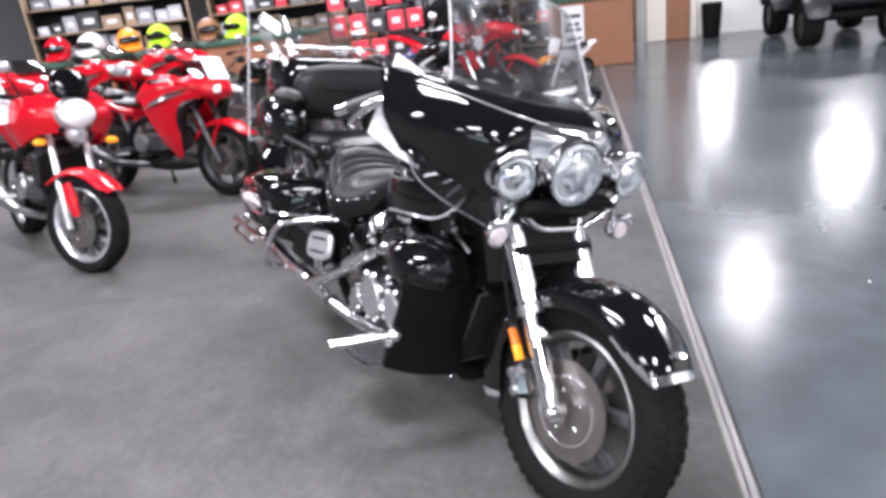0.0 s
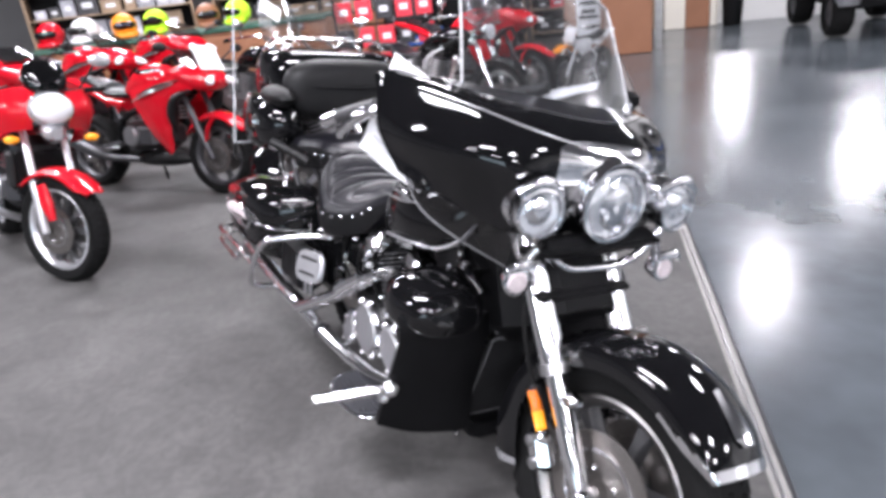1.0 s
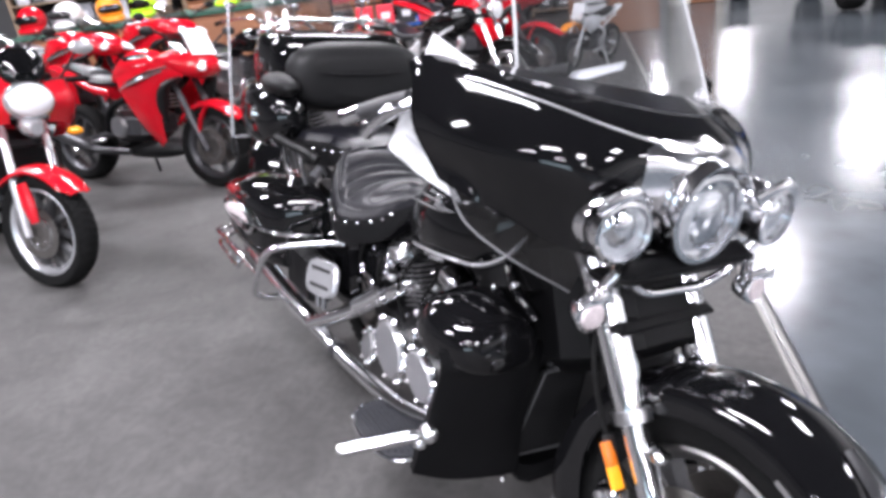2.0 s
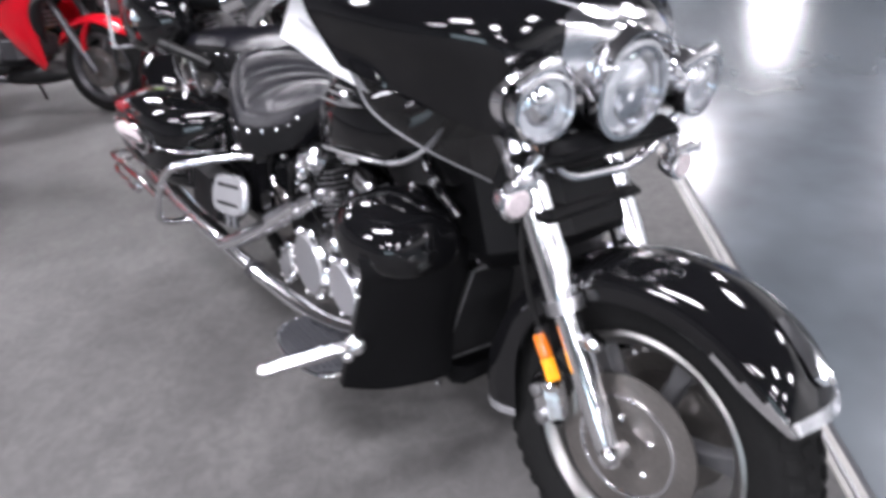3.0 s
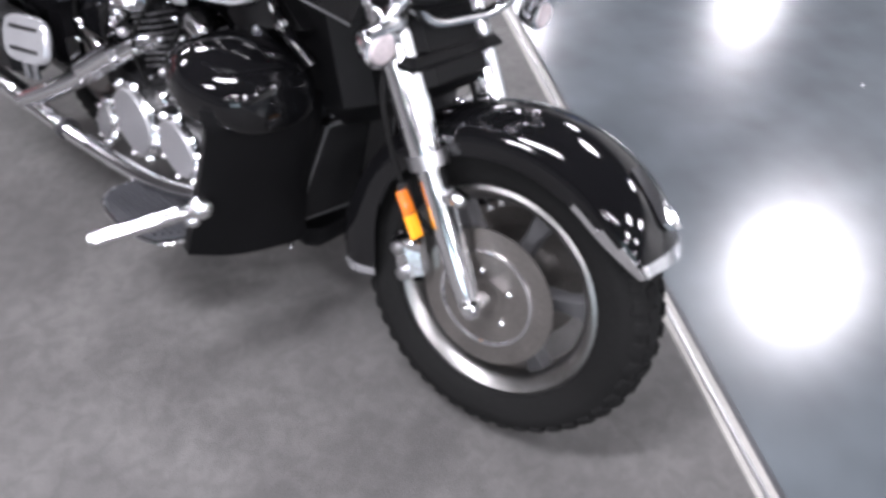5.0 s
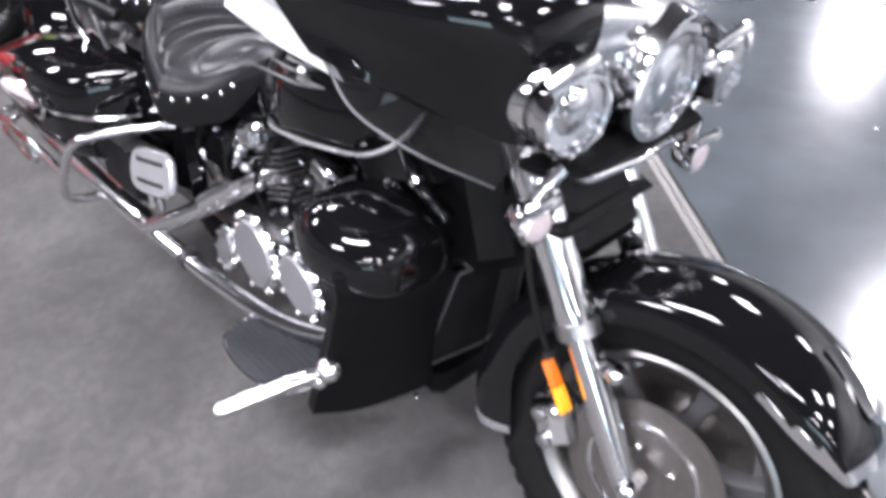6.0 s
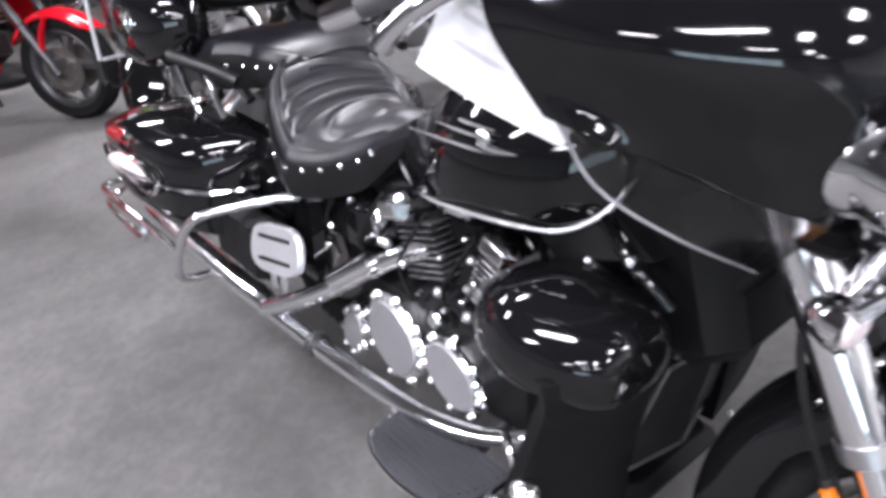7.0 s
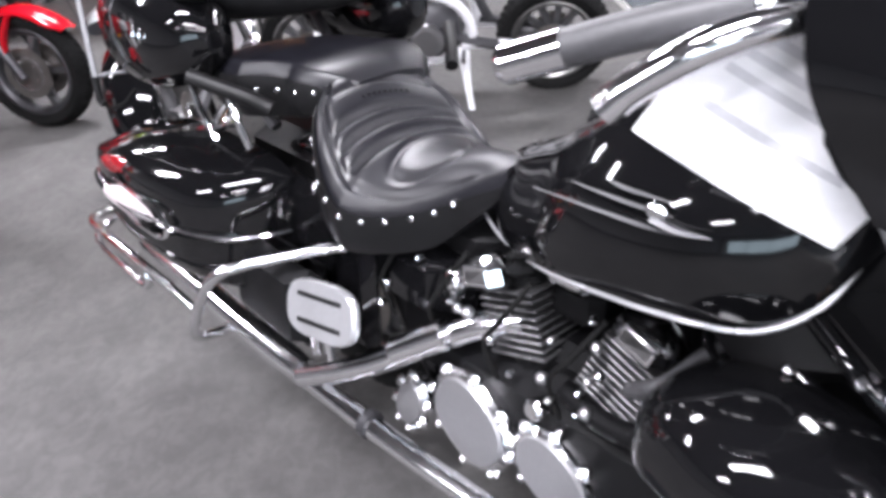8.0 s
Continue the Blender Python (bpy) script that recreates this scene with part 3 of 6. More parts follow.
# silver bead added in place of the lamps' streak along the creased ridge
part("ridge_highlight", xf(tube([tuple(p + q * 0.0068) for p, q in zip(skin[9:32, 18], out[9:32, 18])], [0.0010] + [0.0026] * 21 + [0.0010], 8, 1), HANG), SILVER, fairing, "thin silver bead standing in for the lamp highlight on the fairing's ridge")


def skin_at(u, v):
    """A place on the fairing's skin between its net lines."""
    i, j = min(int(u), 71), min(int(v), 23)
    a, b = u - i, v - j
    return (skin[i, j] * (1 - a) + skin[i + 1, j] * a) * (1 - b) + (skin[i, j + 1] * (1 - a) + skin[i + 1, j + 1] * a) * b


# bright nacelle over the nose, arched at its top
plate = []
for u in np.linspace(27.6, 44.4, 21):
    top = 18.9 - 2.4 * ((u - 36) / 8.4) ** 4
    side_k = math.sin(math.pi * (u - 27.6) / 16.8)
    plate.append([skin_at(u, v) + out[round(u), round(v)] * (0.0035 + 0.016 * side_k * math.sin(math.pi * k / 13)) for k, v in enumerate(np.linspace(3.0, top, 14))])
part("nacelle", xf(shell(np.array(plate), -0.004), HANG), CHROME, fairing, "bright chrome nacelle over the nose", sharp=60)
arc = np.linspace(radians(34), radians(146), 15)
part("headlight_hood", xf(shell(np.array([[(r * math.cos(w), y, 1.005 + r * math.sin(w)) for r, y in ((0.104, 0.146), (0.107, 0.165), (0.114, 0.185), (0.113, 0.205))] for w in arc]), -0.004), SAG), CHROME, fairing, "chrome hood round the headlight", sharp=60)


def lamp_unit(name, c, r, label, tilt=0.0, depth=0.07):
    """A round lamp that looks ahead: chrome shell, bowl, ribbed glass and rim."""
    d = Vector((tilt, -1, -0.10)).normalized()
    m = SAG @ along(c, d)
    body = part(name, rev([(-depth * 1.5, r * 0.35), (-depth * 1.2, r * 0.75), (-depth * 0.5, r * 1.04), (0.0, r * 1.12), (0.012, r * 1.10), (0.014, r * 0.98), (-0.004, r * 0.96)], m, 36), CHROME, bike, label)
    rng = random.Random(len(name))
    bowl = rev([(0.002 - depth * (0.80 - 0.78 * q * q), r * 0.955 * q) for q in (1.0, 0.78, 0.54, 0.30, 0.12)], m, 12)
    bowl = [v + d * rng.uniform(-0.010, 0.010) for v in bowl[0]], bowl[1]
    part("reflector", bowl, BOWL, body, "bright faceted reflector bowl", sharp=1)
    part("bulb", ball(SAG @ (Vector(c) - d * depth * 0.30), r * 0.2, 10, 8), CHROME, body)
    part("glass", rev([(0.004, r * 0.97), (0.016, r * 0.8), (0.024, r * 0.45), (0.026, 0.004)], m, 32), LENS, body, "clear glass")
    part("bulb_shield", rev([(-0.022, r * 0.30), (-0.012, r * 0.34), (-0.006, r * 0.26), (-0.004, r * 0.05)], m, 20), CHROME, body, "chrome bulb shield")
    return body


part("headlight_cowl", ball(SAG @ Vector((0.012, 0.255, 1.007)), (0.112, 0.090, 0.105), 28, 18), CHROME, bike, "rounded chrome headlight cowl")
lamp_unit("headlight", (0.0, 0.178, 1.002), 0.084, "large round headlight in a chrome shell")
for sx in (-1, 1):
    lamp_unit("passing_lamp", (sx * 0.212 + 0.004, 0.185, 0.988), 0.056, "round chrome passing lamp", sx * 0.12)
    part("lamp_cowl", ball(SAG @ Vector((sx * 0.207 + 0.004, 0.250, 0.996)), (0.060, 0.080, 0.066), 24, 16), CHROME, bike, "rounded chrome lamp cowl")
    part("lamp_visor", xf(tube([(sx * 0.212 - 0.056, 0.185, 1.03), (sx * 0.212, 0.165, 1.064), (sx * 0.212 + 0.064, 0.185, 1.03)], 0.008, 8, 4, flat=1.6), SAG), CHROME, bike)
    sig = part("turn_signal", rev([(-0.045, 0.012), (-0.035, 0.026), (-0.010, 0.034), (0.006, 0.035), (0.008, 0.027)], SAG @ along((sx * 0.232, 0.205, 0.820), (sx * 0.1, -1, -0.05)), 24), CHROME, bike, "round chrome turn signal")
    part("lens", rev([(0.006, 0.028), (0.014, 0.022), (0.018, 0.004)], SAG @ along((sx * 0.232, 0.205, 0.820), (sx * 0.1, -1, -0.05)), 24), PINK, sig, "pale lens")
    part("signal_stalk", xf(tube([(sx * 0.222, 0.22, 0.84), (sx * 0.20, 0.21, 0.875), (sx * 0.185, 0.20, 0.90)], 0.013, 10, 4), SAG), CHROME, bike)
    part("signal_peak", xf(tube([(sx * 0.20, 0.19, 0.855), (sx * 0.235, 0.175, 0.868), (sx * 0.268, 0.19, 0.852)], 0.007, 8, 3, flat=1.8), SAG), CHROME, bike)
part("light_bar", xf(tube([(-0.185, 0.225, 0.925), (-0.130, 0.235, 0.872), (-0.045, 0.258, 0.822), (0.045, 0.262, 0.816), (0.130, 0.258, 0.822), (0.185, 0.240, 0.862), (0.225, 0.225, 0.925)], 0.012, 12, 4), SAG), CHROME, bike, "curved chrome light bar")
part("lamp_shelf", rbox((0, 0.215, 0.90), (0.36, 0.07, 0.05), 0.02), SATIN, bike)
for sx in (-1, 1):
    # smoked wind deflector under the fairing
    pts = [[(-0.385, 0.510, 1.032), (-0.370, 0.461, 0.959), (-0.300, 0.394, 0.892), (-0.181, 0.342, 0.817)], [(-0.390, 0.490, 1.036), (-0.368, 0.435, 0.982), (-0.302, 0.365, 0.932), (-0.200, 0.295, 0.875)], [(-0.390, 0.470, 1.040), (-0.356, 0.408, 1.004), (-0.295, 0.335, 0.968), (-0.212, 0.255, 0.930)]]
    sheet = net(pts, 4, 5)
    if sx > 0:
        sheet = sheet * np.array((-1, 1, 1))
    d = part("wind_deflector", shell(sheet, 0.004), SMOKE, bike, "smoked acrylic wind deflector")
    d.visible_shadow = False
    part("deflector_edge", tube([tuple(p) for p in sheet[0]], 0.0024, 6, 1), EDGE, d)

# tank
TANK = [(0.556, 0.060, 0.905, 0.968), (0.572, 0.120, 0.862, 0.998), (0.598, 0.160, 0.800, 1.024), (0.65, 0.208, 0.766, 1.036), (0.74, 0.252, 0.764, 1.040), (0.85, 0.262, 0.756, 1.020),
        (0.95, 0.240, 0.732, 0.972), (1.04, 0.198, 0.712, 0.908), (1.12, 0.152, 0.710, 0.860), (1.165, 0.10, 0.730, 0.842)]


def tank_section(y, w, zb, zt):
    h = zt - zb
    half = [(0.0, zt), (w * 0.35, zt - 0.015 * h), (w * 0.68, zt - 0.14 * h), (w * 0.92, zt - 0.40 * h), (w, zb + 0.30 * h), (w * 0.97, zb + 0.08 * h), (w * 0.90, zb), (w * 0.5, zb - 0.01)]
    loop = [(-x, z) for x, z in half] + [(0, zb - 0.012)] + [(x, z) for x, z in reversed(half[1:])]
    return [(x, y, z) for x, z in cat(loop, 3, closed=True)]


secs = cat(np.array([np.array(tank_section(*s)) for s in TANK]).reshape(len(TANK), -1), 5).reshape(-1, len(tank_section(*TANK[0])), 3)
TANK_SHIFT = Matrix.Translation((-0.03, 0, 0)) @ Matrix.Diagonal((0.89, 1, 1, 1))
tank = part("fuel_tank", xf(loft(secs), TANK_SHIFT), BLACK, bike, "gloss black teardrop fuel tank", sharp=60)
for sx in (-1, 1):
    low = [(0.106, 0.577, 0.892), (0.124, 0.578, 0.862), (0.158, 0.598, 0.810), (0.205, 0.648, 0.776), (0.248, 0.730, 0.776), (0.258, 0.840, 0.768), (0.232, 0.945, 0.744), (0.192, 1.035, 0.722), (0.156, 1.118, 0.716), (0.130, 1.177, 0.728), (0.116, 1.200, 0.750)]
    part("tank_trim", tube([(sx * (x + 0.006), y, z) for x, y, z in low], [0.006, 0.006, 0.0055, 0.0045, 0.004, 0.0035, 0.003, 0.003, 0.003, 0.003, 0.003], 8, 5, flat=1.3), TRIM, tank, "chrome strip along the tank seam")
    # winged emblem
    for dy, dz, ln in ((0.0, 0.0, 0.215), (0.03, 0.018, 0.150), (0.055, 0.032, 0.095)):
        part("emblem_feather", tube([(sx * (0.263 - dz * 0.5), 0.745 + dy * 0.3, 0.893 + dz), (sx * (0.268 - dz * 0.6), 0.80 + dy * 0.5, 0.893 + dz), (sx * (0.258 - dz), 0.755 + ln + dy * 0.4, 0.884 + dz * 1.1)], [0.002, 0.006, 0.0015], 6, 4, flat=0.35), DULL, tank)
    part("emblem_beak", tube([(sx * 0.262, 0.775, 0.905), (sx * 0.263, 0.74, 0.900), (sx * 0.258, 0.700, 0.903)], [0.012, 0.009, 0.002], 6, 3, flat=0.5), PEWTER, tank)
    part("emblem_shield", ball((sx * 0.262, 0.772, 0.915), (0.008, 0.016, 0.012)), CHROME, tank, "small chrome crest")
part("filler_console", loft([[(x * w, y, z + h) for x, h in ((-1, 0), (-0.7, 0.018), (0.7, 0.018), (1, 0), (0.6, -0.02), (-0.6, -0.02))] for y, w, z in ((0.60, 0.05, 1.015), (0.70, 0.07, 1.035), (0.85, 0.065, 1.018), (0.97, 0.05, 0.965), (1.05, 0.03, 0.91))]), CHROME, tank, "chrome tank console")


# seats
def seat_shape(row, u, pleats):
    """A point of a cushion's top: row is (y, half width, middle z, edge z, bottom z), u runs from -1 to 1."""
    y, w, zc, ze, zb = row
    a = abs(u)
    tilt = max(0.0, min(1.0, (1.56 - y) / 0.16)) if pleats else 0.0
    ze = ze + 0.19 * w * tilt
    z = zc + (ze - zc) * min(1, a / 0.85) ** 2 - 0.030 * max(0, (a - 0.86) / 0.14) ** 2.2
    shift = 0.28 * max(0.0, y - 1.42) if pleats else 0.06 * max(0.0, min(1.0, (1.78 - y) / 0.1))
    if pleats:
        x = u * w
        z += 0.22 * x * tilt
        inside = max(0.0, min(1.0, (0.80 - a) * 10))
        bow = y + 1.0 * x * x + 0.15 * x
        for c, deep in ((1.578, 0.008), (1.510, 0.016), (1.478, 0.016), (1.436, 0.020)):
            z -= inside * deep * math.exp(-(((bow - c) / 0.0075) ** 2))
        if 1.436 < bow < 1.578:
            z += inside * 0.006 * math.sin((bow - 1.436) / 0.142 * math.pi)
        # rolled panel in front of the pleats
        oval_r = math.hypot((x / max(w, 0.05)) / 0.62, (y - 1.335) / 0.075)
        z -= 0.006 * math.exp(-(((oval_r - 1.0) / 0.12) ** 2)) * (1 if bow < 1.425 else 0)
        z -= 0.012 * math.exp(-(((a - 0.82) / 0.04) ** 2)) * min(1, max(0, (y - 1.17) / 0.05))
    return u * w + shift, y, z


def seat_geo(rows, pleats=False):
    """A cushion along y, with pleats that bow rearwards in the middle."""
    out = []
    for row in cat(rows, 14):
        y, w, zc, ze, zb = row
        ring = [seat_shape(row, u, pleats) for u in np.linspace(-1, 1, 73)]
        mid = ring[36][0]
        ring += [(mid + w * k, y, zb + h * (ring[72][2] - zb)) for k, h in ((1.012, 0.75), (1.01, 0.5), (0.98, 0.2), (0.92, 0.0))]
        ring += [(mid - w * k, y, zb + h * (ring[0][2] - zb)) for k, h in ((0.92, 0.0), (0.98, 0.2), (1.01, 0.5), (1.012, 0.75))]
        out.append(ring)
    return loft(out)


SEAT_SHIFT, PILLION_SHIFT = Matrix.Translation((-0.108, 0, 0)), Matrix.Translation((-0.080, 0.035, 0.002))
RIDER = [(1.125, 0.035, 0.838, 0.832, 0.790), (1.19, 0.060, 0.836, 0.800, 0.720), (1.25, 0.090, 0.824, 0.768, 0.660), (1.31, 0.128, 0.810, 0.745, 0.635), (1.37, 0.162, 0.802, 0.738, 0.622), (1.42, 0.184, 0.808, 0.746, 0.618),
         (1.47, 0.192, 0.826, 0.780, 0.625), (1.52, 0.186, 0.854, 0.826, 0.645), (1.57, 0.166, 0.884, 0.864, 0.685), (1.61, 0.132, 0.903, 0.886, 0.735), (1.64, 0.085, 0.905, 0.890, 0.800), (1.655, 0.040, 0.895, 0.885, 0.850)]
PILLION = [(1.545, 0.100, 0.893, 0.885, 0.855), (1.60, 0.150, 0.915, 0.905, 0.825), (1.66, 0.178, 0.924, 0.914, 0.806), (1.72, 0.178, 0.928, 0.918, 0.800), (1.78, 0.185, 0.928, 0.916, 0.796), (1.86, 0.192, 0.922, 0.910, 0.798), (1.93, 0.165, 0.910, 0.898, 0.805), (1.985, 0.085, 0.895, 0.885, 0.830)]
seat = part("rider_seat", xf(seat_geo(RIDER, True), SEAT_SHIFT), LEATHER, bike, "pleated black leather rider seat with studs", sharp=70)
pillion = part("pillion_seat", xf(seat_geo(PILLION), PILLION_SHIFT), LEATHER, bike, "smooth black leather pillion seat", sharp=70)


def skirt(parent, rows, shift, pleats):
    """Matt vinyl sides of a cushion, a little proud of it."""
    for sx in (-1, 1):
        sheet = []
        for row in cat(rows, 6):
            y, w, zc, ze, zb = row
            x, y, top = seat_shape(row, sx * 1.0, pleats)
            mid = seat_shape(row, 0.0, pleats)[0]
            sheet.append([(mid + sx * (w * k + 0.003), y, zb - 0.003 + h * (top + 0.004 - zb)) for h, k in ((0.0, 0.93), (0.2, 0.985), (0.5, 1.014), (0.75, 1.016), (0.92, 1.008), (1.0, 1.0))])
        part("side_skirt", xf(shell(np.array(sheet), -0.003 * sx), shift), VINYL, parent, "matt black vinyl skirt", sharp=60)


skirt(seat, RIDER, SEAT_SHIFT, True)
skirt(pillion, PILLION, PILLION_SHIFT, False)
stud_mesh = mesh_of("stud", ball((0, 0, 0), 0.0075, 8, 6), CHROME)


def studs(parent, rows, ys, drop, shift, skew=0.0):
    r = np.array(rows)
    for sx in (-1, 1):
        for y in ys:
            w, ze, zb = (np.interp(y, r[:, 0], r[:, k]) for k in (1, 3, 4))
            o = new("stud", stud_mesh)
            o.parent = parent
            mid = skew * max(0.0, y - 1.42) if skew else 0.06 * max(0.0, min(1.0, (1.78 - y) / 0.1))
            o.location = shift @ Vector((mid + sx * (w * 1.014 + 0.005), y, zb + drop * (ze - zb)))


studs(seat, RIDER, (1.212, 1.245, 1.283, 1.328, 1.370, 1.415, 1.460, 1.497, 1.530, 1.562, 1.595), 0.60, SEAT_SHIFT, 0.28)
studs(pillion, PILLION, (1.610, 1.652, 1.700, 1.742, 1.775, 1.815, 1.86, 1.90), 0.50, PILLION_SHIFT)
for k in range(9):
    x = (k - 4) * 0.0135
    y = 1.540 - 1.0 * x * x - 0.15 * x
    row = (y, *(np.interp(y, [q[0] for q in RIDER], [q[n] for q in RIDER]) for n in (1, 2, 3, 4)))
    part("stitching", rbox(tuple(Vector(seat_shape(row, x / row[1], True)) + Vector((-0.108, 0, -0.002))), (0.008, 0.012, 0.010), 0.003), SATIN, seat)
for sx in (-1, 1):
    part("side_panel", rbox((sx * 0.215, 1.590, 0.495), (0.05, 0.34, 0.36), 0.024), BLACK, bike, "black inner side panel")
part("seat_pan", rbox((0, 1.60, 0.65), (0.30, 0.92, 0.14), 0.05), SATIN, bike)

# frame, engine and its covers
part("frame", join(tube([(0, 0.34, 0.86), (0, 0.60, 0.80), (0, 1.0, 0.72), (0, 1.5, 0.66), (0, 2.0, 0.64)], 0.035, 10, 4), *[tube([(sx * 0.03, 0.36, 0.80), (sx * 0.13, 0.55, 0.50), (sx * 0.15, 0.66, 0.28), (sx * 0.15, 1.2, 0.24), (sx * 0.13, 1.45, 0.45), (sx * 0.10, 1.5, 0.64)], 0.020, 10, 4) for sx in (-1, 1)]), SATIN, bike, "black tubular frame")
part("crankcase", rbox((0, 0.98, 0.36), (0.40, 0.62, 0.26), 0.05), SATIN, bike, "black engine case")
part("gearbox", rbox((0, 1.30, 0.40), (0.34, 0.26, 0.22), 0.05), SATIN, bike)
part("cylinder_base", rbox((0, 0.98, 0.49), (0.30, 0.46, 0.10), 0.03), SATIN, bike)
part("gearbox_cover", rbox((0, 1.40, 0.555), (0.43, 0.42, 0.23), 0.07), BLACK, bike, "gloss black side cover")


def engine_cover(y, z, a, b, turn, x, label):
    for sx in (-1, 1):
        m = face_to((sx * x, y, z), (sx, 0, 0.12)) @ Matrix.Rotation(radians(turn * sx), 4, "Z")
        ring = part("engine_cover", slab(oval(a, b, 32, 2.3), m @ Matrix.Translation((0, 0, -0.03)), 0.04, 0.010), CHROME, bike, label)
        part("cover_face", slab(oval(a * 0.84, b * 0.84, 32, 2.3), m @ Matrix.Translation((0, 0, 0.006)), 0.009, 0.004), COVER, ring, "flat satin face")
        for k in range(8):
            w = 2 * math.pi * (k + 0.5) / 8
            lug = part("rim_lug", xf(ball((a * 0.99 * math.cos(w), b * 0.99 * math.sin(w), 0.0), (0.017, 0.017, 0.013), 10, 7), m), CHROME, ring)
            part("bolt", xf(ball((a * 0.99 * math.cos(w), b * 0.99 * math.sin(w), 0.012), (0.007, 0.007, 0.005), 6, 5), m), ALLOY, lug)


engine_cover(1.115, 0.335, 0.112, 0.088, 28, 0.232, "large oval engine cover with chrome rim")
engine_cover(0.915, 0.335, 0.098, 0.070, 24, 0.225, "oval engine cover with chrome rim")
engine_cover(1.300, 0.262, 0.046, 0.066, 14, 0.225, "small oval cover with chrome rim")
for sx in (-1, 1):
    part("filler_plug", rev([(-0.02, 0.020), (0.016, 0.020), (0.022, 0.014)], along((sx * 0.215, 0.965, 0.452), (sx, 0, 0.2)), 16), CHROME, bike, "round chrome plug")

for yb, yt, zt, lean_back in ((1.03, 1.10, 0.655, 1), (0.875, 0.790, 0.672, -1)):
    base, top = Vector((0, yb, 0.45)), Vector((0, yt, zt))
    up = (top - base).normalized()
    for sx in (-1, 1):
        cyl = part("cylinder", tube([base + Vector((sx * 0.115, 0, 0)), top + Vector((sx * 0.115, 0, 0))], 0.055, 16, 1), SATIN, bike, "black finned cylinder")
        m0 = Matrix.Rotation(math.atan2(up[1], up[2]) * -1, 4, "X")
        fin = mesh_of("fin", xf(rbox((0, 0, 0), (0.135, 0.135, 0.0055), 0.002), m0), FIN)
        for k in range(9):
            o = new("fin", fin)
            o.parent = cyl
            o.location = base + Vector((sx * 0.115, 0, 0)) + up * (0.055 + 0.0155 * k)
        head = part("cylinder_head", rbox(top + Vector((sx * 0.112, 0, 0.006)), (0.135, 0.135, 0.040), 0.014, m0), SATIN, bike)
        cap_y, cap_z = (1.115, 0.655) if lean_back > 0 else (0.792, 0.682)
        part("head_cap", rbox((sx * 0.188, cap_y, cap_z), (0.080, 0.098, 0.068), 0.020, m0), CHROME, head, "chrome head cap")
        part("cap_plate", rbox((sx * 0.222, cap_y, cap_z + 0.004), (0.012, 0.062, 0.036), 0.005, m0), ALLOY, head)
        part("head_bolt", ball((sx * 0.19, cap_y + lean_back * 0.085, cap_z - 0.055), (0.024, 0.026, 0.032)), CHROME, head)
        part("head_bolt", ball((sx * 0.20, cap_y + lean_back * 0.070, cap_z - 0.105), (0.012, 0.012, 0.012)), CHROME, head)
for sx in (-1, 1):
    part("intake_cover", rbox((sx * 0.155, 0.965, 0.70), (0.05, 0.10, 0.055), 0.018), CHROME, bike)
    part("choke_body", rbox((sx * 0.09, 0.97, 0.63), (0.10, 0.11, 0.09), 0.02), SATIN, bike)
    part("coolant_pipe", tube([(sx * 0.19, 0.93, 0.50), (sx * 0.21, 0.82, 0.50), (sx * 0.215, 0.70, 0.545), (sx * 0.20, 0.60, 0.60)], 0.020, 10, 4), SATIN, bike)
    part("coolant_hose", tube([(sx * 0.10, 0.68, 0.712), (sx * 0.165, 0.700, 0.700), (sx * 0.262, 0.722, 0.676), (sx * 0.255, 0.775, 0.630)], 0.013, 10, 5), GRIP, bike, "grey rubber coolant hose")
    part("spark_lead", tube([(sx * 0.165, 1.09, 0.69), (sx * 0.19, 1.03, 0.72), (sx * 0.17, 0.96, 0.74)], 0.006, 6, 4), RUBBER, bike)
    part("lower_cover", rbox((sx * 0.305, 1.67, 0.430), (0.11, 0.30, 0.22), 0.035), SATIN, bike, "matt black cover under the saddlebag")
    # exhaust
    low = part("exhaust_pipe", tube([(sx * 0.215, 0.70, 0.300), (sx * 0.262, 0.80, 0.268), (sx * 0.304, 0.95, 0.257), (sx * 0.338, 1.22, 0.267), (sx * 0.352, 1.53, 0.272)], [0.017, 0.020, 0.0225, 0.024, 0.026], 16, 6), CHROME, bike, "long chrome exhaust pipe")
    part("muffler", tube([(sx * 0.348, 1.53, 0.276), (sx * 0.350, 1.58, 0.277), (sx * 0.355, 1.75, 0.280), (sx * 0.36, 2.28, 0.300), (sx * 0.36, 2.36, 0.302)], [0.030, 0.036, 0.038, 0.040, 0.036], 18, 5), CHROME, low, "chrome muffler")
    for y in (1.30, 1.56):
        part("clamp", tube([(sx * 0.342, y - 0.010, 0.271), (sx * 0.343, y + 0.010, 0.271)], 0.031, 16, 1), DARKGREY, low, "dark pipe clamp")
    part("upper_pipe", tube([(sx * 0.15, 1.06, 0.560), (sx * 0.185, 1.134, 0.526), (sx * 0.242, 1.25, 0.446), (sx * 0.312, 1.375, 0.358), (sx * 0.362, 1.520, 0.276)], [0.024, 0.026, 0.027, 0.027, 0.026], 16, 6), CHROME, bike, "chrome upper exhaust pipe")
    part("heat_shield", tube([(sx * 0.222, 1.190, 0.500), (sx * 0.272, 1.290, 0.426)], 0.032, 16, 2), CHROME, bike)

# small bright fittings along the engine's sides
rng = random.Random(11)
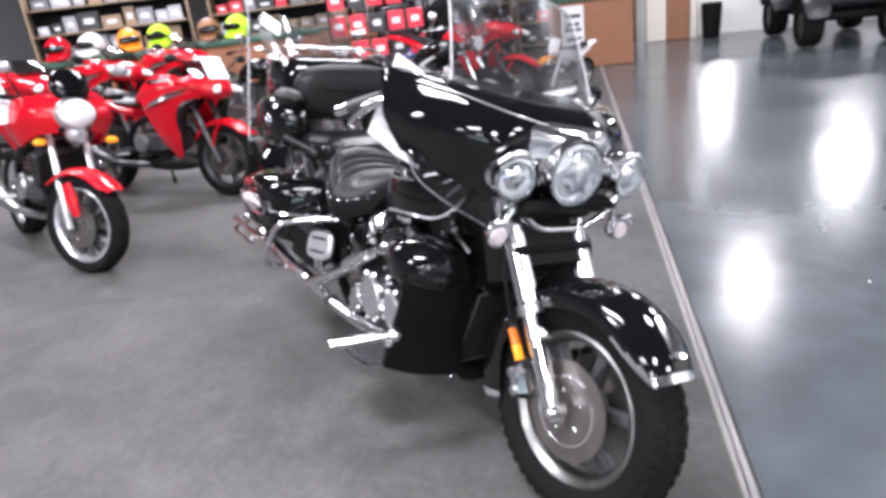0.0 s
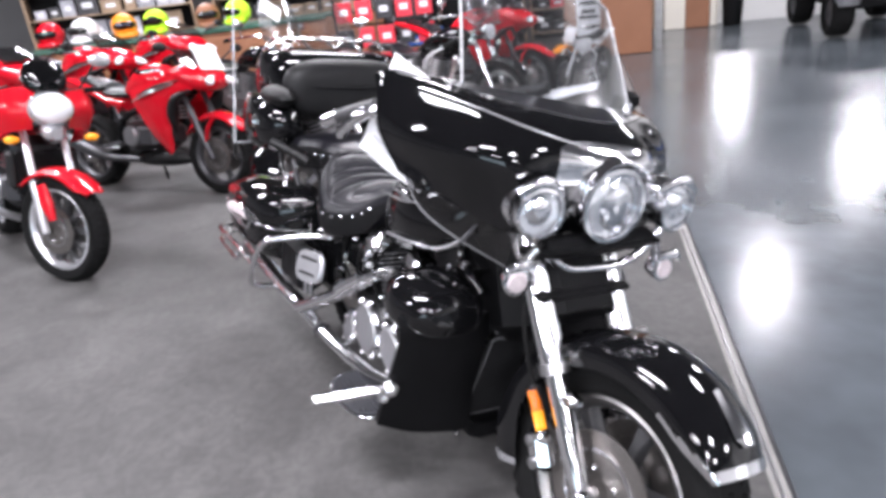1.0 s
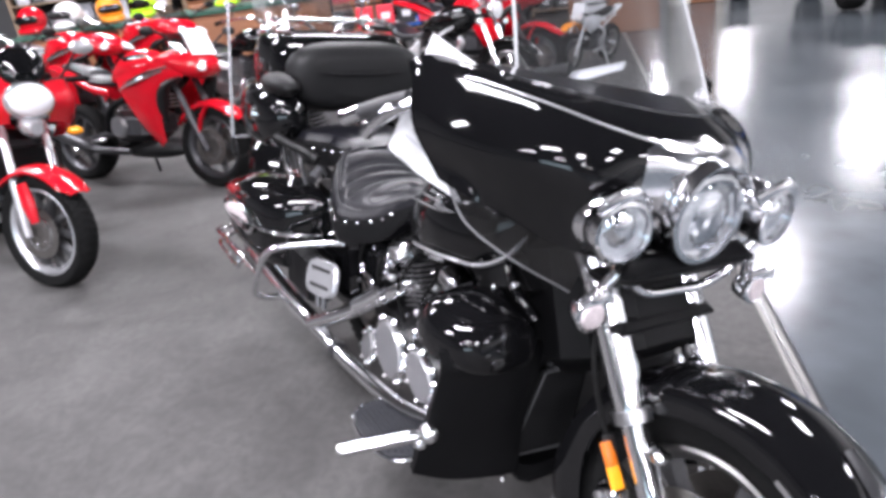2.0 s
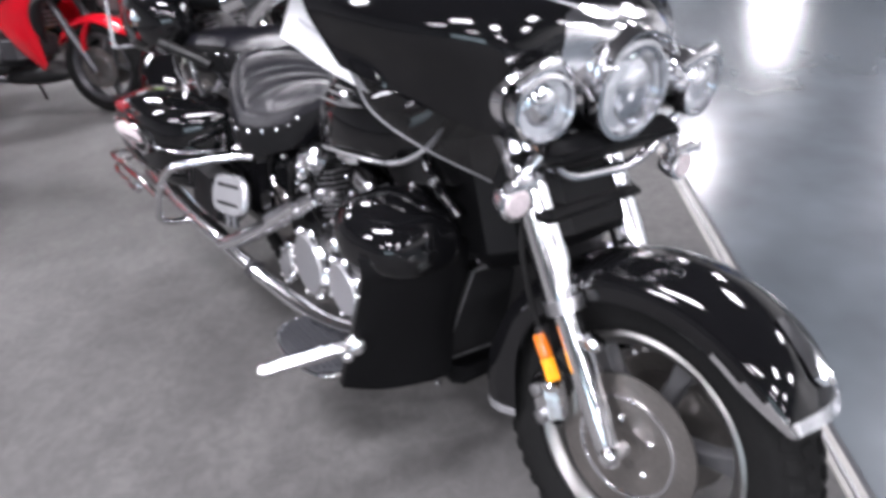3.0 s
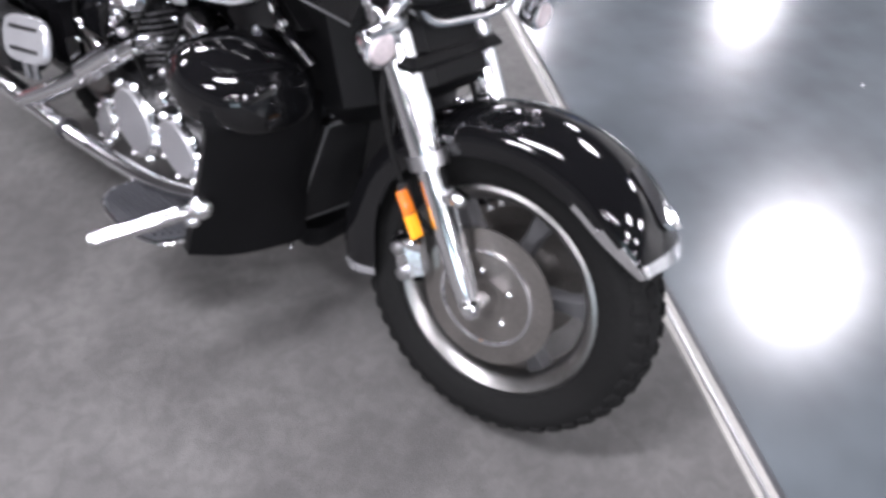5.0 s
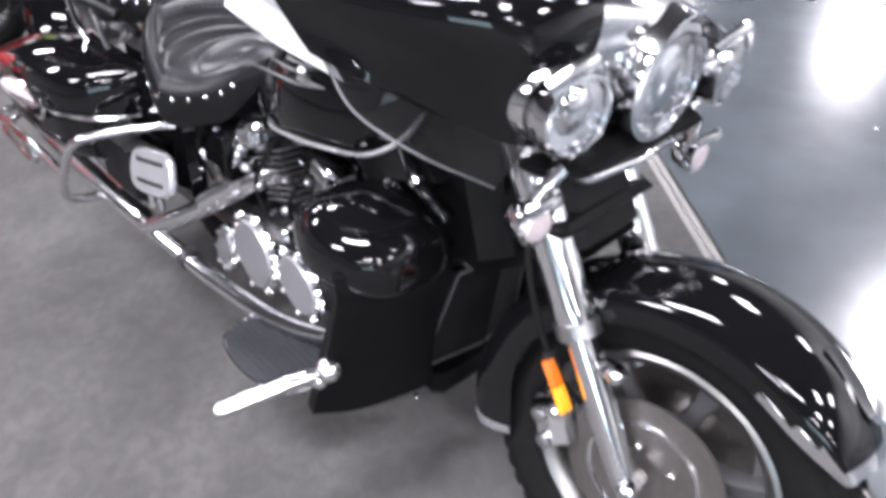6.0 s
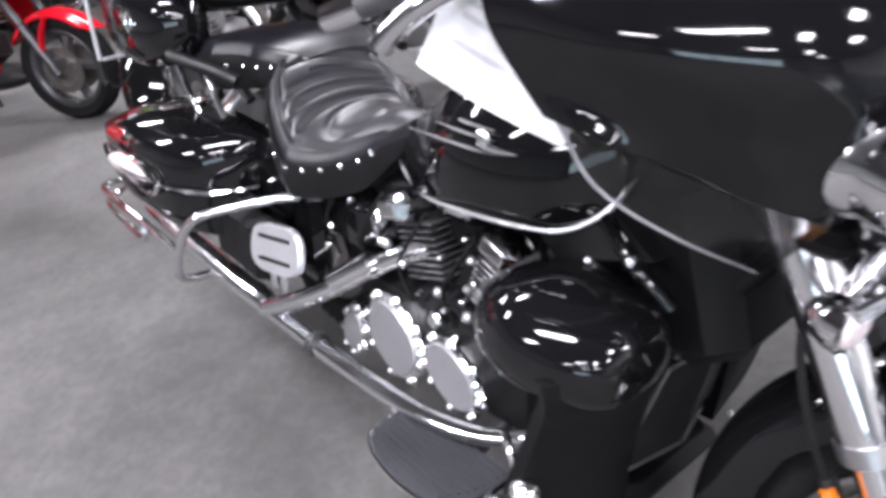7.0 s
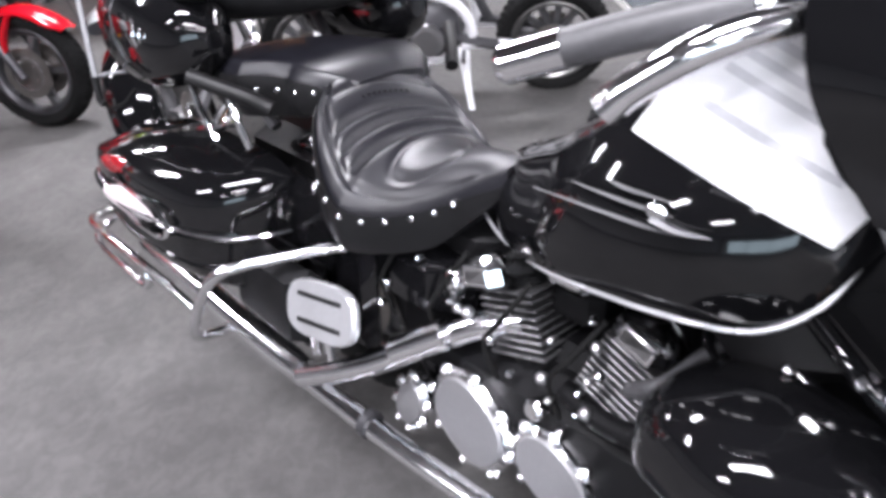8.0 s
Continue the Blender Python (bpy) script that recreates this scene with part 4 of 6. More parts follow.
for sx in (-1, 1):
    for k in range(26):
        y, z = rng.uniform(0.80, 1.56), rng.uniform(0.42, 0.68)
        r = rng.uniform(0.006, 0.013)
        part("fitting", ball((sx * (0.205 + rng.uniform(0, 0.02)), y, z), (0.012, r, r), 8, 6), CHROME if k % 3 else ALLOY, bike)
    for k in range(5):
        y = 0.86 + 0.15 * k
        part("cable", tube([(sx * 0.20, y, 0.68), (sx * 0.228, y + 0.04, 0.60), (sx * 0.215, y + 0.09, 0.52), (sx * 0.20, y + 0.07, 0.44)], 0.005, 6, 5), RUBBER, bike)

# leg shields, radiator
for sx in (-1, 1):
    face = [[(-0.430, 0.560, 0.300), (-0.33, 0.540, 0.262), (-0.20, 0.525, 0.240), (-0.150, 0.515, 0.245)], [(-0.408, 0.545, 0.42), (-0.31, 0.515, 0.41), (-0.20, 0.500, 0.39), (-0.150, 0.505, 0.38)],
            [(-0.392, 0.520, 0.54), (-0.30, 0.482, 0.54), (-0.19, 0.470, 0.53), (-0.128, 0.492, 0.52)], [(-0.392, 0.506, 0.60), (-0.30, 0.458, 0.60), (-0.20, 0.448, 0.60), (-0.122, 0.486, 0.59)], [(-0.396, 0.510, 0.645), (-0.30, 0.446, 0.648), (-0.20, 0.438, 0.645), (-0.128, 0.482, 0.63)]]
    sheet = net(face, 5, 5)
    if sx > 0:
        sheet = (sheet * np.array((-1, 1, 1)))[:, ::-1]
    shield = part("leg_shield", shell(sheet, -0.03), SATIN, bike, "black lower leg shield")
    rings = []
    for cy, cx, cz, rx, rz in ((0.432, -0.252, 0.636, 0.020, 0.016), (0.446, -0.256, 0.642, 0.080, 0.052), (0.49, -0.262, 0.648, 0.112, 0.074), (0.58, -0.268, 0.652, 0.126, 0.086), (0.655, -0.262, 0.645, 0.114, 0.081), (0.715, -0.250, 0.628, 0.088, 0.068), (0.755, -0.230, 0.612, 0.030, 0.026)):
        rings.append([(cx + rx * u, cy, cz + rz * v) for u, v in oval(1, 1, 24, 2.6)])
    rings = cat(np.array(rings).reshape(7, -1), 5).reshape(-1, 24, 3)
    geo = loft(rings)
    part("storage_pod", mirror(geo) if sx > 0 else geo, BLACK, bike, "rounded gloss black storage pod", sharp=60)
    for y, x, z in ((0.505, 0.20, 0.243), (0.51, 0.215, 0.60)):
        part("shield_bolt", ball((sx * x, y, z), 0.008, 8, 6), CHROME, shield)
    quad = [Vector((sx * x, y, z)) for x, y, z in ((0.155, 0.545, 0.272), (0.106, 0.488, 0.535), (0.004, 0.462, 0.548), (0.004, 0.500, 0.296))]
    duct = part("radiator_shroud", loft([[q + Vector((0, d, 0)) for q in quad] for d in (0.0, 0.02)]), PLASTIC, bike, "dark radiator side panel")
    part("shroud_edge", tube([q + Vector((0, -0.002, 0)) for q in (quad[3], quad[0], quad[1], quad[2])], 0.0035, 6, 1), DULL, duct)
    upper = [Vector((sx * x, y, z)) for x, y, z in ((0.104, 0.484, 0.562), (0.108, 0.474, 0.668), (0.004, 0.450, 0.680), (0.004, 0.458, 0.602))]
    part("shroud_top", loft([[q + Vector((0, d, 0)) for q in upper] for d in (0.0, 0.02)]), PLASTIC, duct)
    part("slit_lip", tube([(sx * 0.104, 0.482, 0.541), (sx * 0.055, 0.468, 0.552), (sx * 0.006, 0.455, 0.562)], 0.0045, 6, 2), DARKGREY, duct)
    part("slit_lip", tube([(sx * 0.102, 0.480, 0.560), (sx * 0.055, 0.466, 0.580), (sx * 0.006, 0.452, 0.602)], 0.004, 6, 2), DARKGREY, duct)
    part("neck_cover", loft([[(sx * x, y + dy, z + dz) for dy, dz in ((-h, 0), (0, v), (h, 0), (0, -v))] for x, y, z, h, v in ((0.04, 0.62, 0.76, 0.14, 0.10), (0.15, 0.63, 0.75, 0.12, 0.085), (0.19, 0.65, 0.74, 0.06, 0.05))]), SATIN, bike, "black neck cover under the tank")
part("frame_cover", rbox((0, 0.555, 0.70), (0.24, 0.30, 0.36), 0.05, Matrix.Rotation(radians(-18), 4, "X")), SATIN, bike, "matt black cover round the steering neck")
rad = part("radiator", rbox((0, 0.60, 0.44), (0.24, 0.05, 0.34), 0.012), SATIN, bike, "black radiator core")
for k in range(14):
    part("radiator_fin", rbox((0, 0.572, 0.30 + k * 0.022), (0.22, 0.006, 0.006), 0.002), DARKGREY, rad)
for sx in (-1, 1):
    for k, line in enumerate(([(0.16, 0.60, 0.80), (0.19, 0.52, 0.76), (0.17, 0.46, 0.70)], [(0.13, 0.66, 0.77), (0.18, 0.60, 0.73), (0.20, 0.52, 0.70)], [(0.12, 0.74, 0.74), (0.19, 0.70, 0.70), (0.21, 0.62, 0.69)])):
        part("hose", tube([(sx * x, y, z) for x, y, z in line], 0.014 - 0.002 * k, 10, 5), BLACK, bike, "black coolant hose")
    part("hose_clip", tube([(sx * 0.188, 0.525, 0.763), (sx * 0.19, 0.515, 0.757)], 0.017, 10, 1), CHROME, bike)
    part("neck_bolt", ball((sx * 0.195, 0.60, 0.735), 0.009, 8, 6), CHROME, bike)
part("belly_pan", rbox((0, 0.60, 0.225), (0.30, 0.22, 0.05), 0.02), SATIN, bike)

# foot gear
for sx in (-1, 1):
    out = [(0.0, -0.150), (0.10, -0.145), (0.150, -0.115), (0.175, -0.03), (0.172, 0.06), (0.150, 0.125), (0.10, 0.155), (0.0, 0.150)]
    m = Matrix.Translation((sx * 0.265, 0.845, 0.226)) @ Matrix.Diagonal((sx, 1, 1, 1))
    board = part("footboard", slab(out, m, 0.014), FOOTPAD, bike, "black ribbed rider footboard")
    part("board_rim", xf(tube([(x, y, 0.004) for x, y in out], 0.007, 8, 4), m), CHROME, board, "chrome rim")
    for k in range(9):
        x = 0.015 + k * 0.016
        h = 0.14 - 0.04 * (k / 8) ** 2
        part("rib", xf(tube([(x, -h, 0.016), (x, h, 0.016)], 0.0040, 6, 1), m), FOOTPAD, board)
    part("board_arm", tube([(sx * 0.14, 0.80, 0.26), (sx * 0.28, 0.80, 0.222)], 0.016, 10, 1), DARKGREY, bike)
    knee = Vector((sx * 0.405, 0.530, 0.425))
    peg = part("highway_peg", tube([knee, (sx * 0.43, 0.540, 0.421), (sx * 0.445, 0.545, 0.419), (sx * 0.60, 0.597, 0.396), (sx * 0.608, 0.600, 0.395)], [0.012, 0.012, 0.016, 0.017, 0.013], 14, 1), CHROME, bike, "chrome highway peg")
    part("peg_joint", join(ball(knee, 0.026), ball(knee + Vector((sx * 0.01, 0.02, -0.035)), 0.018)), CHROME, peg)
    part("brake_pedal", tube([(sx * 0.24, 0.74, 0.30), (sx * 0.30, 0.66, 0.33), (sx * 0.345, 0.60, 0.345)], [0.010, 0.010, 0.018], 8, 4), CHROME, bike)
    # pillion board, folded up
    m = face_to((sx * 0.332, 1.450, 0.474), (sx * 1.0, -0.10, 0.28)) @ Matrix.Rotation(radians(sx * -8), 4, "Z")
    brd = part("pillion_board", slab(oval(0.108, 0.064, 28, 3.2), m, 0.016, 0.006), SILVER, bike, "folded silver pillion footboard")
    for dv in (-0.028, 0.030):
        part("board_slot", xf(rbox((0, dv, 0.016), (0.135, 0.011, 0.006), 0.002), m), PLASTIC, brd)
    part("board_hinge", xf(join(tube([(-0.03, -0.06, -0.004), (-0.03, -0.105, -0.012)], 0.010, 8, 1), tube([(0.015, -0.06, -0.004), (0.015, -0.105, -0.012)], 0.010, 8, 1)), m), CHROME, brd)

# luggage
BAG = [(1.688, 0.250), (1.700, 0.295), (1.722, 0.340), (1.757, 0.386), (1.825, 0.430), (1.905, 0.452), (2.02, 0.467), (2.16, 0.472), (2.29, 0.462), (2.38, 0.440), (2.425, 0.400), (2.44, 0.350)]


def bag_geo(z0, z1, low, high):
    """Rounded case between two heights: BAG gives its outer side in plan; low and high are how far each edge swells."""
    rows = []
    for y, x0 in BAG:
        w = min(1.0, (x0 - 0.235) / 0.22)
        zz1 = z1 - high * (0.075 * max(0, (y - 2.0) / 0.44) ** 2 + 0.030 * max(0, (1.80 - y) / 0.11) ** 2)
        h = zz1 - z0
        ring = [(-0.225, z0), (-x0 + 0.05 * low * w, z0), (-x0 + 0.012 * low * w, z0 + 0.03 * low), (-x0, z0 + 0.45 * h), (-x0 + 0.016 * high * w, z0 + 0.72 * h), (-x0 + 0.055 * high * w, zz1 - 0.018 * high), (-x0 + 0.13 * high * w, zz1 - 0.002 * high), (-0.225, zz1)]
        rows.append(cat([(x, y, z) for x, z in ring], 3))
    rows = cat(np.array(rows).reshape(len(rows), -1), 3)
    return loft(rows.reshape(len(rows), -1, 3))


for sx in (-1, 1):
    side = (lambda g: g) if sx < 0 else mirror
    case = part("saddlebag", side(bag_geo(0.405, 0.544, 1.0, 0.0)), BLACK, bike, "gloss black hard saddlebag", sharp=60)
    part("lid", side(bag_geo(0.552, 0.705, 0.0, 1.0)), BLACK, case, "domed gloss black lid", sharp=60)
    seam = [(-x - 0.002, y, 0.548) for y, x in BAG]
    part("lid_trim", side(tube(seam, 0.007, 8, 4)), CHROME, case, "chrome strip round the lid seam")
    part("tail_lens", side(xf(ball((0, 0, 0), (0.014, 0.110, 0.030), 18, 12), Matrix.Translation((-0.455, 2.12, 0.632)) @ Matrix.Rotation(radians(10), 4, "Z"))), REDLENS, case, "wrap-round red tail lens")
    part("marker_lens", side(xf(ball((0, 0, 0), (0.016, 0.165, 0.038), 18, 12), Matrix.Translation((-0.462, 2.05, 0.556)) @ Matrix.Rotation(radians(10), 4, "Z"))), PINK, case, "pale marker lens in a chrome rim")
    part("lens_rim", side(xf(tube([(0.0, -0.150, 0.0), (-0.006, -0.11, -0.038), (-0.010, 0, -0.046), (-0.006, 0.11, -0.038), (0.0, 0.150, 0.0), (-0.006, 0.11, 0.036), (-0.010, 0, 0.042), (-0.006, -0.11, 0.036), (0, -0.150, 0)], 0.007, 8, 4), Matrix.Translation((-0.462, 2.05, 0.556)) @ Matrix.Diagonal((1, 1.15, 1, 1)))), CHROME, case)
    guard = part("bag_guard", side(tube([(-0.20, 1.47, 0.560), (-0.24, 1.500, 0.572), (-0.300, 1.530, 0.572), (-0.365, 1.572, 0.563), (-0.456, 1.640, 0.536), (-0.488, 1.698, 0.458), (-0.497, 1.760, 0.339), (-0.446, 1.807, 0.285), (-0.356, 1.802, 0.280), (-0.25, 1.72, 0.30)], 0.0125, 12, 6)), CHROME, bike, "bent chrome saddlebag guard")
    part("guard_rail", side(tube([(-0.490, 1.735, 0.410), (-0.493, 2.0, 0.411), (-0.495, 2.25, 0.400), (-0.482, 2.45, 0.376), (-0.43, 2.52, 0.362), (-0.33, 2.53, 0.356)], 0.012, 10, 6)), CHROME, guard)
    part("guard_loop", side(tube([(-0.490, 2.02, 0.405), (-0.495, 2.03, 0.345), (-0.492, 2.20, 0.335), (-0.480, 2.44, 0.318), (-0.43, 2.52, 0.318), (-0.36, 2.53, 0.340)], 0.010, 10, 6)), CHROME, guard)
    for line in ([(-0.27, 2.06, 0.815), (-0.272, 2.03, 0.765), (-0.27, 1.965, 0.700)], [(-0.27, 1.865, 0.840), (-0.268, 1.850, 0.785), (-0.262, 1.815, 0.715)], [(-0.27, 1.98, 0.720), (-0.255, 1.93, 0.745), (-0.26, 1.86, 0.765)]):
        part("bag_bracket", side(tube(line, 0.009, 8, 4)), CHROME, bike)
    part("grab_rail", side(tube([(-0.262, 1.688, 0.838), (-0.275, 1.704, 0.848), (-0.30, 1.73, 0.865), (-0.375, 1.82, 0.905)], 0.017, 12, 5)), PLASTIC, bike, "dark passenger grab rail")
    rings = []
    for y, cx, cz, rx, rz in ((1.85, -0.29, 0.965, 0.02, 0.03), (1.90, -0.295, 0.96, 0.075, 0.085), (2.02, -0.305, 0.95, 0.095, 0.120), (2.18, -0.305, 0.945, 0.095, 0.125), (2.32, -0.295, 0.94, 0.075, 0.105), (2.38, -0.28, 0.94, 0.02, 0.03)):
        rings.append([(cx + rx * u, y, cz + rz * v) for u, v in oval(1, 1, 20, 2.6)])
    rings = cat(np.array(rings).reshape(len(rings), -1), 4).reshape(-1, 20, 3)
    pod = part("speaker_pod", side(loft(rings)), BLACK, bike, "black rear speaker pod with chrome grille", sharp=60)
    for k in range(7):
        part("grille_bar", side(tube([(-0.39 + 0.006 * abs(k - 3), 1.955 + 0.02 * k, 0.925), (-0.402 + 0.006 * abs(k - 3), 1.955 + 0.02 * k, 0.965), (-0.385 + 0.006 * abs(k - 3), 1.955 + 0.02 * k, 1.005)], 0.004, 6, 3)), CHROME, pod)
part("rear_fender", xf(shell(fender_sheet(10, 178, 30, 0.13, 0.42, 0.345)[::-1], -0.004), Matrix.Translation((0, 1.705, 0.322))), BLACK, bike, "gloss black rear fender")

trunk_rows = []
for z, gx, y0, y1 in ((0.955, 0.255, 2.03, 2.42), (0.975, 0.285, 2.00, 2.47), (1.06, 0.300, 1.98, 2.50), (1.15, 0.300, 1.98, 2.50), (1.22, 0.285, 2.00, 2.47), (1.255, 0.24, 2.04, 2.42), (1.262, 0.12, 2.12, 2.32)):
    trunk_rows.append([(x, (y0 + y1) / 2 + y, z) for x, y in oval(gx, (y1 - y0) / 2, 32, 3.6)])
trunk = part("trunk", loft(cat(np.array(trunk_rows).reshape(7, -1), 4).reshape(-1, 32, 3)), BLACK, bike, "gloss black top case", sharp=60)
part("backrest", loft(cat(np.array([[(x * w, y, z + zz * h) for x, zz in oval(1, 1, 24, 3.0)] for y, w, h, z in ((2.00, 0.26, 0.12, 1.10), (1.965, 0.285, 0.135, 1.10), (1.92, 0.275, 0.125, 1.10), (1.885, 0.235, 0.10, 1.09), (1.875, 0.12, 0.05, 1.085))]).reshape(5, -1), 3).reshape(-1, 24, 3)), VINYL, trunk, "padded black vinyl backrest", sharp=70)
part("backrest_crease", tube([(-0.21, 1.888, 1.125), (-0.1, 1.876, 1.115), (0.1, 1.876, 1.115), (0.21, 1.888, 1.125)], 0.006, 6, 4), SATIN, trunk)
for sx in (-1, 1):
    part("arm_rest", xf(ball((0, 0, 0), (0.062, 0.17, 0.045), 14, 10), Matrix.Translation((sx * 0.30, 1.98, 1.075))), VINYL, trunk, "black vinyl arm rest")
rack = part("trunk_rack", tube([(-0.22, 2.06, 1.275), (-0.235, 2.22, 1.305), (-0.19, 2.42, 1.300), (0, 2.46, 1.300), (0.19, 2.42, 1.300), (0.235, 2.22, 1.305), (0.22, 2.06, 1.275)], 0.009, 10, 5), CHROME, bike, "chrome rack on the top case")
for x in (-0.12, 0, 0.12):
    part("rack_bar", tube([(x, 2.08, 1.268), (x, 2.24, 1.300), (x, 2.45, 1.298)], 0.007, 8, 4), CHROME, rack)
part("trunk_trim", tube([(-0.303, 2.32, 1.05), (-0.285, 2.12, 1.045), (-0.2, 2.062, 1.04)], 0.006, 6, 4), CHROME, trunk)
for sx in (-1, 1):
    part("trunk_bracket", tube([(sx * 0.14, 1.90, 0.72), (sx * 0.16, 2.06, 0.84), (sx * 0.16, 2.18, 0.96)], 0.016, 8, 4), DARKGREY, bike)
ant = part("antenna", tube([(-0.432, 2.25, 0.83), (-0.42, 2.27, 1.10), (-0.402, 2.30, 1.52), (-0.395, 2.31, 1.75)], [0.0075, 0.006, 0.004, 0.003], 8, 2), SILVER, bike, "white whip antenna with a loose cable")
part("antenna_base", tube([(-0.432, 2.25, 0.835), (-0.434, 2.25, 0.775), (-0.43, 2.24, 0.765)], 0.010, 10, 1), PLASTIC, ant)
part("antenna_cable", tube([(-0.43, 2.25, 0.765), (-0.41, 2.24, 0.752), (-0.385, 2.22, 0.765), (-0.36, 2.20, 0.80)], 0.004, 6, 4), RUBBER, ant)
part("antenna_mount", tube([(-0.43, 2.25, 0.832), (-0.40, 2.24, 0.838), (-0.36, 2.22, 0.84)], 0.006, 6, 3), DARKGREY, ant)

# handlebar with the sheet on it
for sx in (-1, 1):
    part("handlebar", tube([(sx * 0.06, 0.42, 1.00), (sx * 0.20, 0.45, 1.10), (sx * 0.34, 0.53, 1.19), (sx * 0.42, 0.64, 1.185)], 0.0125, 10, 5), CHROME, bike)
    grip = part("grip", tube([(sx * 0.415, 0.63, 1.19), (sx * 0.445, 0.71, 1.165), (sx * 0.468, 0.772, 1.143)], 0.018, 14, 4), GRIP, bike, "dark grey rubber grip")
    part("bar_end", tube([(sx * 0.467, 0.770, 1.144), (sx * 0.488, 0.822, 1.124), (sx * 0.490, 0.828, 1.122)], [0.0195, 0.0195, 0.014], 14, 1), CHROME, grip, "chrome grip end")
    part("lever", tube([(sx * 0.40, 0.585, 1.19), (sx * 0.448, 0.640, 1.166), (sx * 0.474, 0.690, 1.128), (sx * 0.483, 0.713, 1.104)], [0.013, 0.016, 0.015, 0.017], 10, 5), CHROME, bike, "bright brake lever")
    part("switch_box", rbox((sx * 0.385, 0.59, 1.20), (0.06, 0.08, 0.055), 0.014), SATIN, bike)
A, B = Vector((-0.424, 0.720, 1.070)), Vector((-0.322, 0.556, 0.970))
rise = Vector((0.14, -0.42, 0.85)).normalized()
rows = []
for j in range(5):
    t = j / 4
    rows.append([tuple(A.lerp(B, s) + rise * 0.285 * t + Vector((-1, 0, 0.3)) * 0.018 * math.sin(math.pi * s) * (1 - t * 0.5)) for s in (0, 0.33, 0.67, 1.0)])
page = net(rows, 4, 4)
sheet = part("price_sheet", shell(page, 0.0008), PAPER, bike, "white printed sheet hanging from the handlebar")
for k, j in enumerate((3, 5, 6, 7, 8, 9, 10)):
    i0, i1 = (2, 9) if k % 2 else (2, 11)
    nrm = np.cross(page[8][6] - page[8][5], page[9][6] - page[8][6])
    nrm = nrm / np.linalg.norm(nrm)
    for sgn in (1, -1):
        strip_pts = np.array([[page[j][i] + nrm * 0.0016 * sgn - (0.0008 * nrm if sgn < 0 else 0), page[j][i] * 0.55 + page[j + 1][i] * 0.45 + nrm * 0.0016 * sgn - (0.0008 * nrm if sgn < 0 else 0)] for i in range(i0, i1)])
        part("print_line", grid(strip_pts), INK, sheet)
for sgn in (1, -1):
    part("print_band", grid(np.array([[page[j][i] + nrm * (0.0018 if sgn > 0 else -0.0026) for j in (13, 14, 15)] for i in range(4, 12)])), DARKGREY, sheet, "dark printed header band")
part("side_stand", tube([(0.16, 1.00, 0.26), (0.24, 1.05, 0.12), (0.30, 1.08, -0.045)], [0.014, 0.013, 0.018], 8, 3), CHROME, bike)

# ---- other machines in the hall ----


def net_part(name, ctrl, nu, nv, material, parent, label="", thick=0.006, flip=False):
    p = net(ctrl, nu, nv)
    return part(name, shell(p[:, ::-1] if flip else p, thick), material, parent, label, sharp=60)


def both(ctrl):
    """The net and its mirror image."""
    return [(ctrl, False), ([[(-x, y, z) for x, y, z in row] for row in ctrl], True)]


def hoop_loft(rows, power=2.4, n=24, steps=4):
    """A body along y: rows of (y, half width, low z, high z)."""
    rings = [[(w * u, y, (z0 + z1) / 2 + (z1 - z0) / 2 * v) for u, v in oval(1, 1, n, power)] for y, w, z0, z1 in rows]
    return loft(cat(np.array(rings).reshape(len(rings), -1), steps).reshape(-1, n, 3))


def running_gear(b, base, front_r, rear_r, fork, spokes=5, steer=0.0, metal=None):
    f = Matrix.Translation((0, 0, front_r)) @ Matrix.Rotation(radians(steer), 4, "Z")
    wheel("front_wheel", b, f, front_r, 0.12, front_r - 0.072, spokes, 0.135, "cast front wheel", metal)
    wheel("rear_wheel", b, Matrix.Translation((0, base, rear_r)), rear_r, 0.15, rear_r - 0.075, spokes, 0.10, "cast rear wheel", metal)
    for sx in (-1, 1):
        part("fork_leg", tube([(sx * 0.10, -0.01, front_r - 0.02), (sx * 0.10, 0.13, front_r + 0.27), (sx * 0.10, 0.135, front_r + 0.28), (sx * 0.10, 0.28, front_r + 0.58)], [0.024, 0.028, 0.022, 0.022], 12, 2), fork, b, "fork leg")
        part("swingarm", tube([(sx * 0.10, base, rear_r), (sx * 0.12, base - 0.3, rear_r + 0.05), (sx * 0.10, base - 0.5, rear_r + 0.10)], 0.028, 8, 3), DARKGREY, b)
    part("triple_clamp", rbox((0, 0.27, front_r + 0.55), (0.26, 0.07, 0.04), 0.015), SATIN, b)


def engine_block(b, y, z, metal=ALLOY):
    case = part("engine", join(rbox((0, y, z), (0.34, 0.42, 0.24), 0.06), rbox((0, y - 0.10, z + 0.20), (0.28, 0.20, 0.22), 0.05)), DARKGREY, b, "dark metal engine")
    for sx in (-1, 1):
        part("engine_cover", rev([(sx * 0.165, 0.085), (sx * 0.185, 0.080), (sx * 0.192, 0.06)], Matrix.Translation((0, y + 0.06, z)), 24), ALLOY, case)
        for k in range(4):
            part("cooling_fin", rbox((sx * 0.12, y - 0.10, z + 0.13 + 0.03 * k), (0.09, 0.22, 0.010), 0.003), metal, case)


